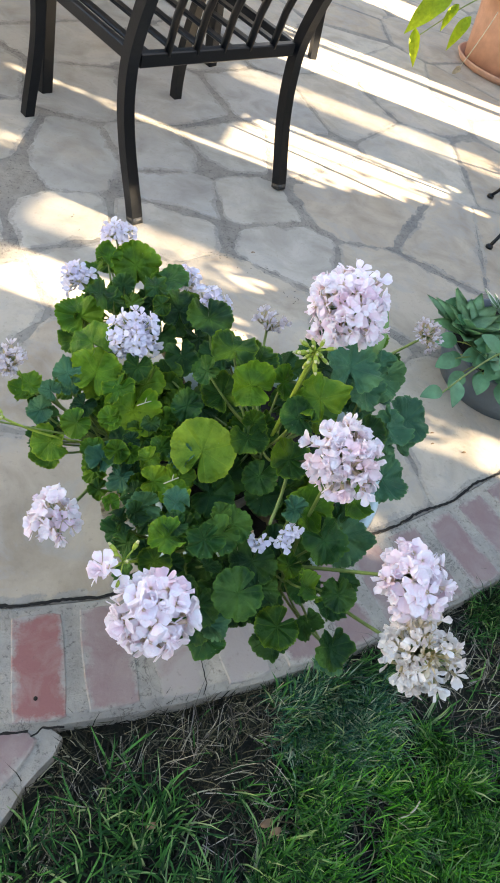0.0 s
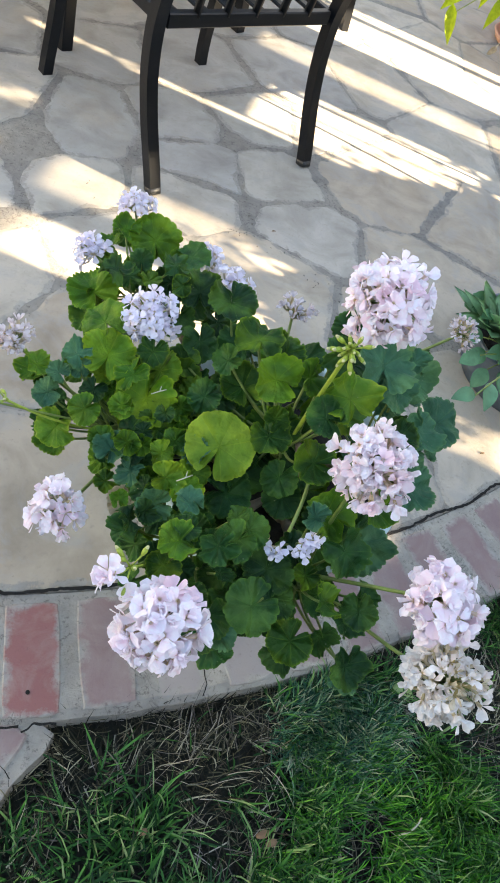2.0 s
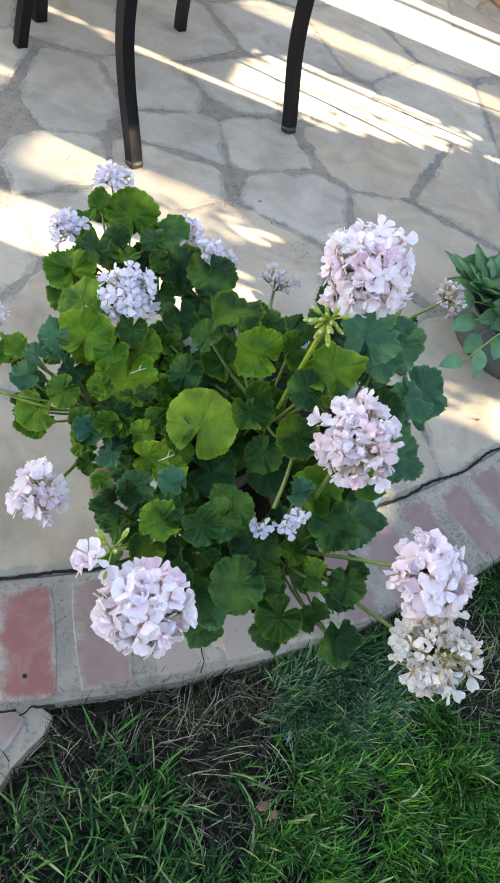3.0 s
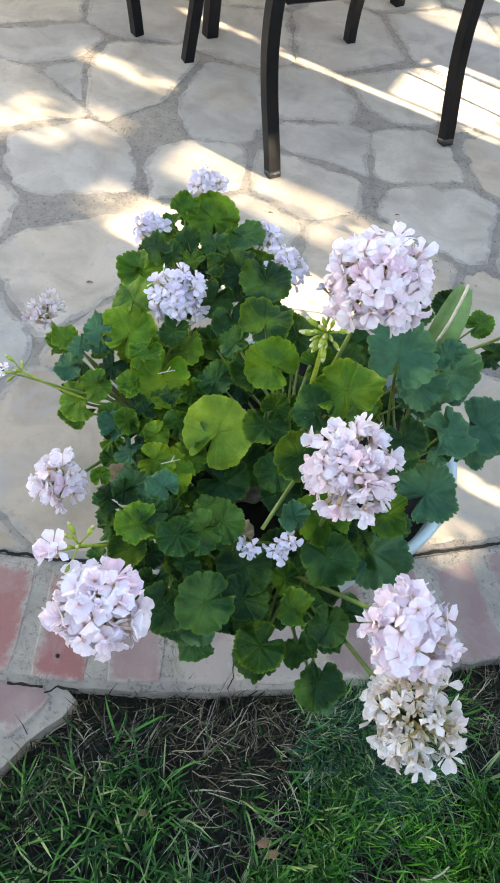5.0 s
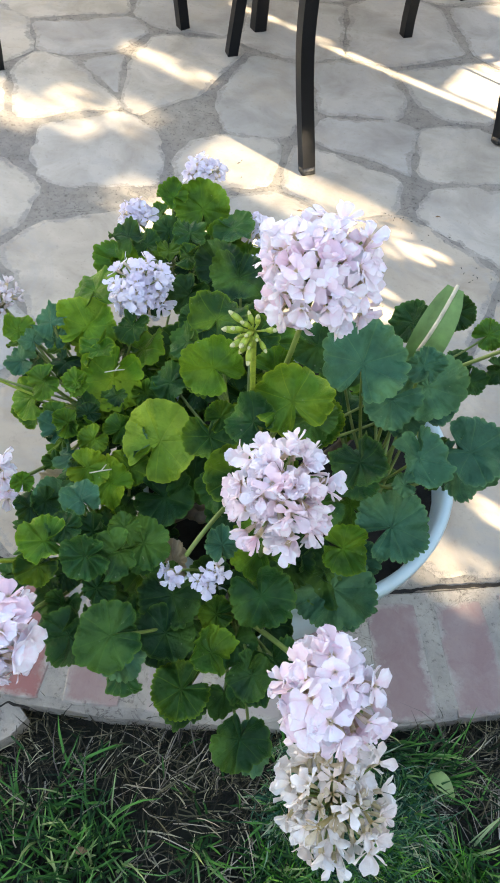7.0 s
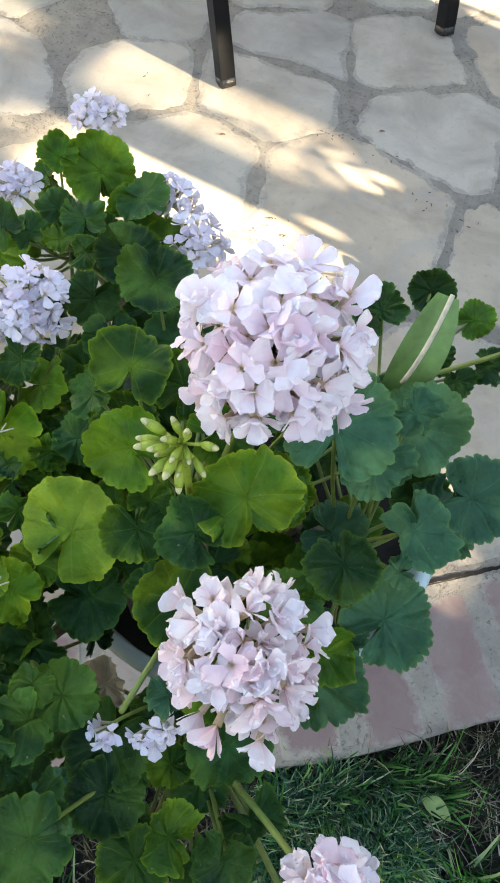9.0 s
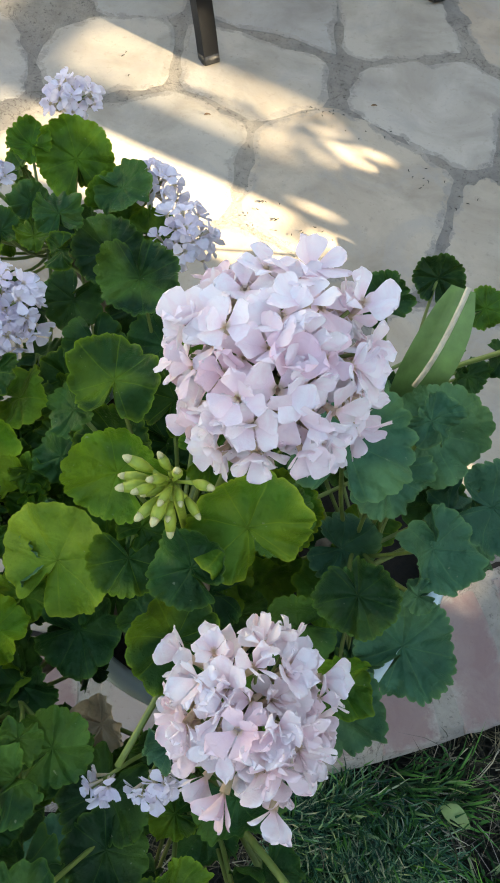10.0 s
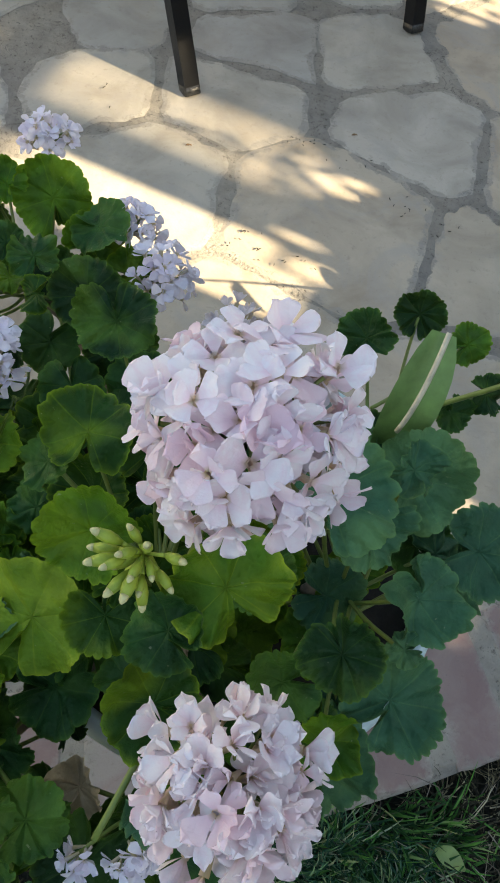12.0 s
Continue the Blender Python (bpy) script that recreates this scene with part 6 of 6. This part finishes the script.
# ---- pieces of the pavement: bricks, then flagstones ----
def brick_data(seed):
    r = random.Random(seed)
    L, W = BRICK_L, BRICK_W
    ring = []
    for x0, y0, x1, y1 in ((-W, -L, W, -L), (W, -L, W, L), (W, L, -W, L), (-W, L, -W, -L)):
        for k in range(4):
            f = k / 4
            c = 0.93 if k == 0 else 1.0
            ring.append(((x0 + (x1 - x0) * f) / 2 * c + r.uniform(-1, 1) * 0.0012, (y0 + (y1 - y0) * f) / 2 * (1 - (1 - c) * 0.45) + r.uniform(-1, 1) * 0.0012))
    n = len(ring)
    verts = [(x, y, -0.03) for x, y in ring] + [(x, y, -0.0030) for x, y in ring] + [(x * 0.93, y * 0.968, r.uniform(-0.0010, -0.0004)) for x, y in ring]
    faces = [tuple(range(2 * n, 3 * n))]
    for i in range(n):
        j = (i + 1) % n
        faces += [(i, j, n + j, n + i), (n + i, n + j, 2 * n + j, 2 * n + i)]
    return data("brick", verts, faces, BRICK_PALE if seed >= 50 else BRICK_DUSTY if seed >= 45 else BRICK)


BRICKS = [brick_data(40 + i) for i in range(14)]
br = random.Random(3)
step = PITCH / (ARC_R + BRICK_L / 2)
base_ang = math.atan2(0.553 - ARC_C.y, 0.069 - ARC_C.x)
for k in range(-6, 18):
    a = base_ang + k * step
    x, y = arc_point(ARC_R + 0.016 + BRICK_L / 2 + br.uniform(-0.003, 0.003), a)
    shared("brick", BRICKS[10 + k % 4 if k in (2, 3) else k % 5 + (5 if k > 0 else 0)], border, pose(x, y, 0.0004 + br.uniform(-0.0008, 0.0010), 0, 0, math.degrees(a) - 90 + br.uniform(-1.2, 1.2)))
ang2 = math.degrees(math.atan2(C2_IN.y, C2_IN.x)) - 90
for row in range(3):
    for k in range(9):
        p = C2 + C2_DIR * (0.066 + PITCH * k) + C2_IN * (0.118 + 0.205 * row)
        shared("brick", BRICKS[5 + (k + row) % 5], side_border, pose(p.x, p.y, -0.0085 + br.uniform(-0.001, 0.001), 0, 0, ang2 + br.uniform(-1.5, 1.5)))

# flagstones: cells round their middles, cut back to leave the joints
SEEDS_A = [  # x, y, weight
    (0.178, 2.091, 0.0005), (0.406, 2.134, -0.0019), (0.510, 1.908, -0.0007), (0.813, 2.318, 0.0433), (0.166, 1.900, 0.0001), (-0.099, 1.841, -0.0194), (0.073, 1.599, 0.0003), (0.390, 1.617, 0.0203), (0.646, 1.590, -0.0238), (-0.492, 1.675, 0.0000), (-0.622, 1.432, 0.0000), (-0.294, 1.360, 0.0000), (-0.636, 2.086, -0.0090), (-0.723, 1.930, -0.0000), (-0.753, 2.201, -0.0043), (-0.447, 2.161, 0.0099), (-0.195, 2.145, 0.0059), (0.096, 2.288, -0.0036), (1.034, 2.209, 0.0073),
]
SEEDS_B = [  # x, y, weight
    (-0.919, 2.419, 0.0000), (-1.029, 1.991, 0.0000), (-0.910, 1.808, -0.0029), (-0.517, 1.075, -0.0002), (0.071, 2.703, -0.0000), (-0.225, 2.615, 0.0000), (-0.000, 0.869, 0.0000), (-0.004, 1.215, 0.0000), (1.000, 1.263, 0.0000), (1.130, 2.807, 0.0000), (0.470, 2.923, -0.0000), (0.796, 3.062, 0.0000), (0.285, 1.310, 0.0000), (0.638, 1.167, 0.0000), (0.313, 2.442, -0.0064), (0.646, 2.469, 0.0000), (0.881, 1.888, 0.0000), (0.354, 0.899, -0.0000),
]
# broad places where only mortar shows
VOIDS = [(-0.643, 1.640, -0.017), (-0.283, 1.894, -0.043), (-0.304, 2.070, -0.009), (-0.398, 1.488, -0.018), (0.212, 1.665, -0.032), (0.246, 2.296, -0.020), (0.351, 1.943, -0.022)]
seeds = VOIDS + SEEDS_A + SEEDS_B
sr = random.Random(17)
gy = -0.2
while gy < 7.5:
    gx = -4.0
    while gx < 5.0:
        p = (gx + sr.uniform(-0.10, 0.10), gy + sr.uniform(-0.10, 0.10))
        if all((p[0] - q[0]) ** 2 + (p[1] - q[1]) ** 2 > 0.095 for q in seeds):
            seeds.append((*p, 0.0))
        gx += 0.34
    gy += 0.34


def clip(poly, n, d):
    """The part of a polygon on the side where n.p <= d."""
    out = []
    for i, p in enumerate(poly):
        q = poly[(i + 1) % len(poly)]
        a, b = n[0] * p[0] + n[1] * p[1] - d, n[0] * q[0] + n[1] * q[1] - d
        if a <= 0:
            out.append(p)
        if a * b < 0:
            f = a / (a - b)
            out.append((p[0] + (q[0] - p[0]) * f, p[1] + (q[1] - p[1]) * f))
    return out


def cell(i):
    x, y, wi = seeds[i]
    poly = [(x - 0.5, y - 0.5), (x + 0.5, y - 0.5), (x + 0.5, y + 0.5), (x - 0.5, y + 0.5)]
    for j, (u, v, wj) in enumerate(seeds):
        if j == i or (u - x) ** 2 + (v - y) ** 2 > 1.2:
            continue
        n = (u - x, v - y)
        L = math.hypot(*n)
        n = (n[0] / L, n[1] / L)
        mid = L / 2 + (wi - wj) / (2 * L)
        gap = 0.0016 + 0.0095 * (0.5 + 0.5 * math.sin((x + u) * 23.0 + (y + v) * 17.0)) ** 1.5
        poly = clip(poly, n, n[0] * x + n[1] * y + mid - gap)
        if len(poly) < 3:
            return []
    if math.hypot(x - ARC_C.x, y - ARC_C.y) > ARC_R - 0.8:
        for k in range(49):
            a = A_WEST - 0.3 + (A_EAST - A_WEST + 0.6) * k / 48
            n = (math.cos(a), math.sin(a))
            poly = clip(poly, n, n[0] * ARC_C.x + n[1] * ARC_C.y + ARC_R - 0.008)
            if len(poly) < 3:
                return []
    return poly


def stone_data(poly, seed):
    """A flagstone with broken corners, uneven edges and a worn rim."""
    r = random.Random(seed)
    pts = []
    for i, p in enumerate(poly):
        q = poly[(i + 1) % len(poly)]
        L = math.hypot(q[0] - p[0], q[1] - p[1])
        if L < 0.012:
            continue
        c = min(0.30, 0.018 / L)
        n = max(1, round(L * (1 - 2 * c) / 0.022)) if math.hypot(p[0], p[1] - 1.7) < 2.2 else 2
        for k in range(n + 1):
            f = c + (1 - 2 * c) * k / n
            pts.append((p[0] + (q[0] - p[0]) * f, p[1] + (q[1] - p[1]) * f))
    if len(pts) < 5:
        return None
    cx, cy = sum(p[0] for p in pts) / len(pts), sum(p[1] for p in pts) / len(pts)
    out = []
    for x, y in pts:
        far_ = max(math.hypot(x - cx, y - cy), 0.02)
        k = 1 + (noise.noise((x * 8, y * 8, 0.5)) * 0.014 + noise.noise((x * 34, y * 34, 4.5)) * 0.010 + r.uniform(-0.004, 0.002)) / far_
        out.append((cx + (x - cx) * k, cy + (y - cy) * k))
    n = len(out)
    lift = r.uniform(-0.0015, 0.0010)
    inner = []
    for x, y in out:
        L = math.hypot(x - cx, y - cy)
        k = 1 - 0.010 / max(L, 0.02)
        inner.append((cx + (x - cx) * k - cx, cy + (y - cy) * k - cy))
    core = []
    for x, y in out:
        L = math.hypot(x - cx, y - cy)
        k = max(0.35, 1 - 0.034 / max(L, 0.02))
        core.append(((x - cx) * k, (y - cy) * k))
    verts = [(x - cx, y - cy, -0.02) for x, y in out] + [(x - cx, y - cy, -0.0012 + lift) for x, y in out] + [(x, y, lift + r.uniform(-0.0006, 0.0006)) for x, y in inner] + [(x, y, lift + 0.0004) for x, y in core]
    tone = 1.0 if -0.35 < cx < 0.25 and cy < 1.3 else r.uniform(0.80, 1.0) if cx > 0.2 and (cy < 1.66 or cx > 0.60) else r.uniform(0.0, 0.95)
    uvs = [(tone, 1.0)] * (3 * n) + [(tone, 0.0)] * n
    faces = [tuple(range(3 * n, 4 * n))]
    for i in range(n):
        j = (i + 1) % n
        faces += [(i, j, n + j, n + i), (n + i, n + j, 2 * n + j, 2 * n + i), (2 * n + i, 2 * n + j, 3 * n + j, 3 * n + i)]
    return data("flagstone", verts, faces, STONE, False, uvs), cx, cy


for i, s in enumerate(seeds):
    if i < len(VOIDS):
        continue
    poly = cell(i)
    area = abs(sum(p[0] * q[1] - q[0] * p[1] for p, q in zip(poly, poly[1:] + poly[:1]))) / 2 if len(poly) > 2 else 0.0
    if area < 0.004:
        continue
    made = stone_data(poly, 300 + i)
    if made is None:
        continue
    me, cx, cy = made
    shared("flagstone", me, patio, pose(cx, cy, 0))
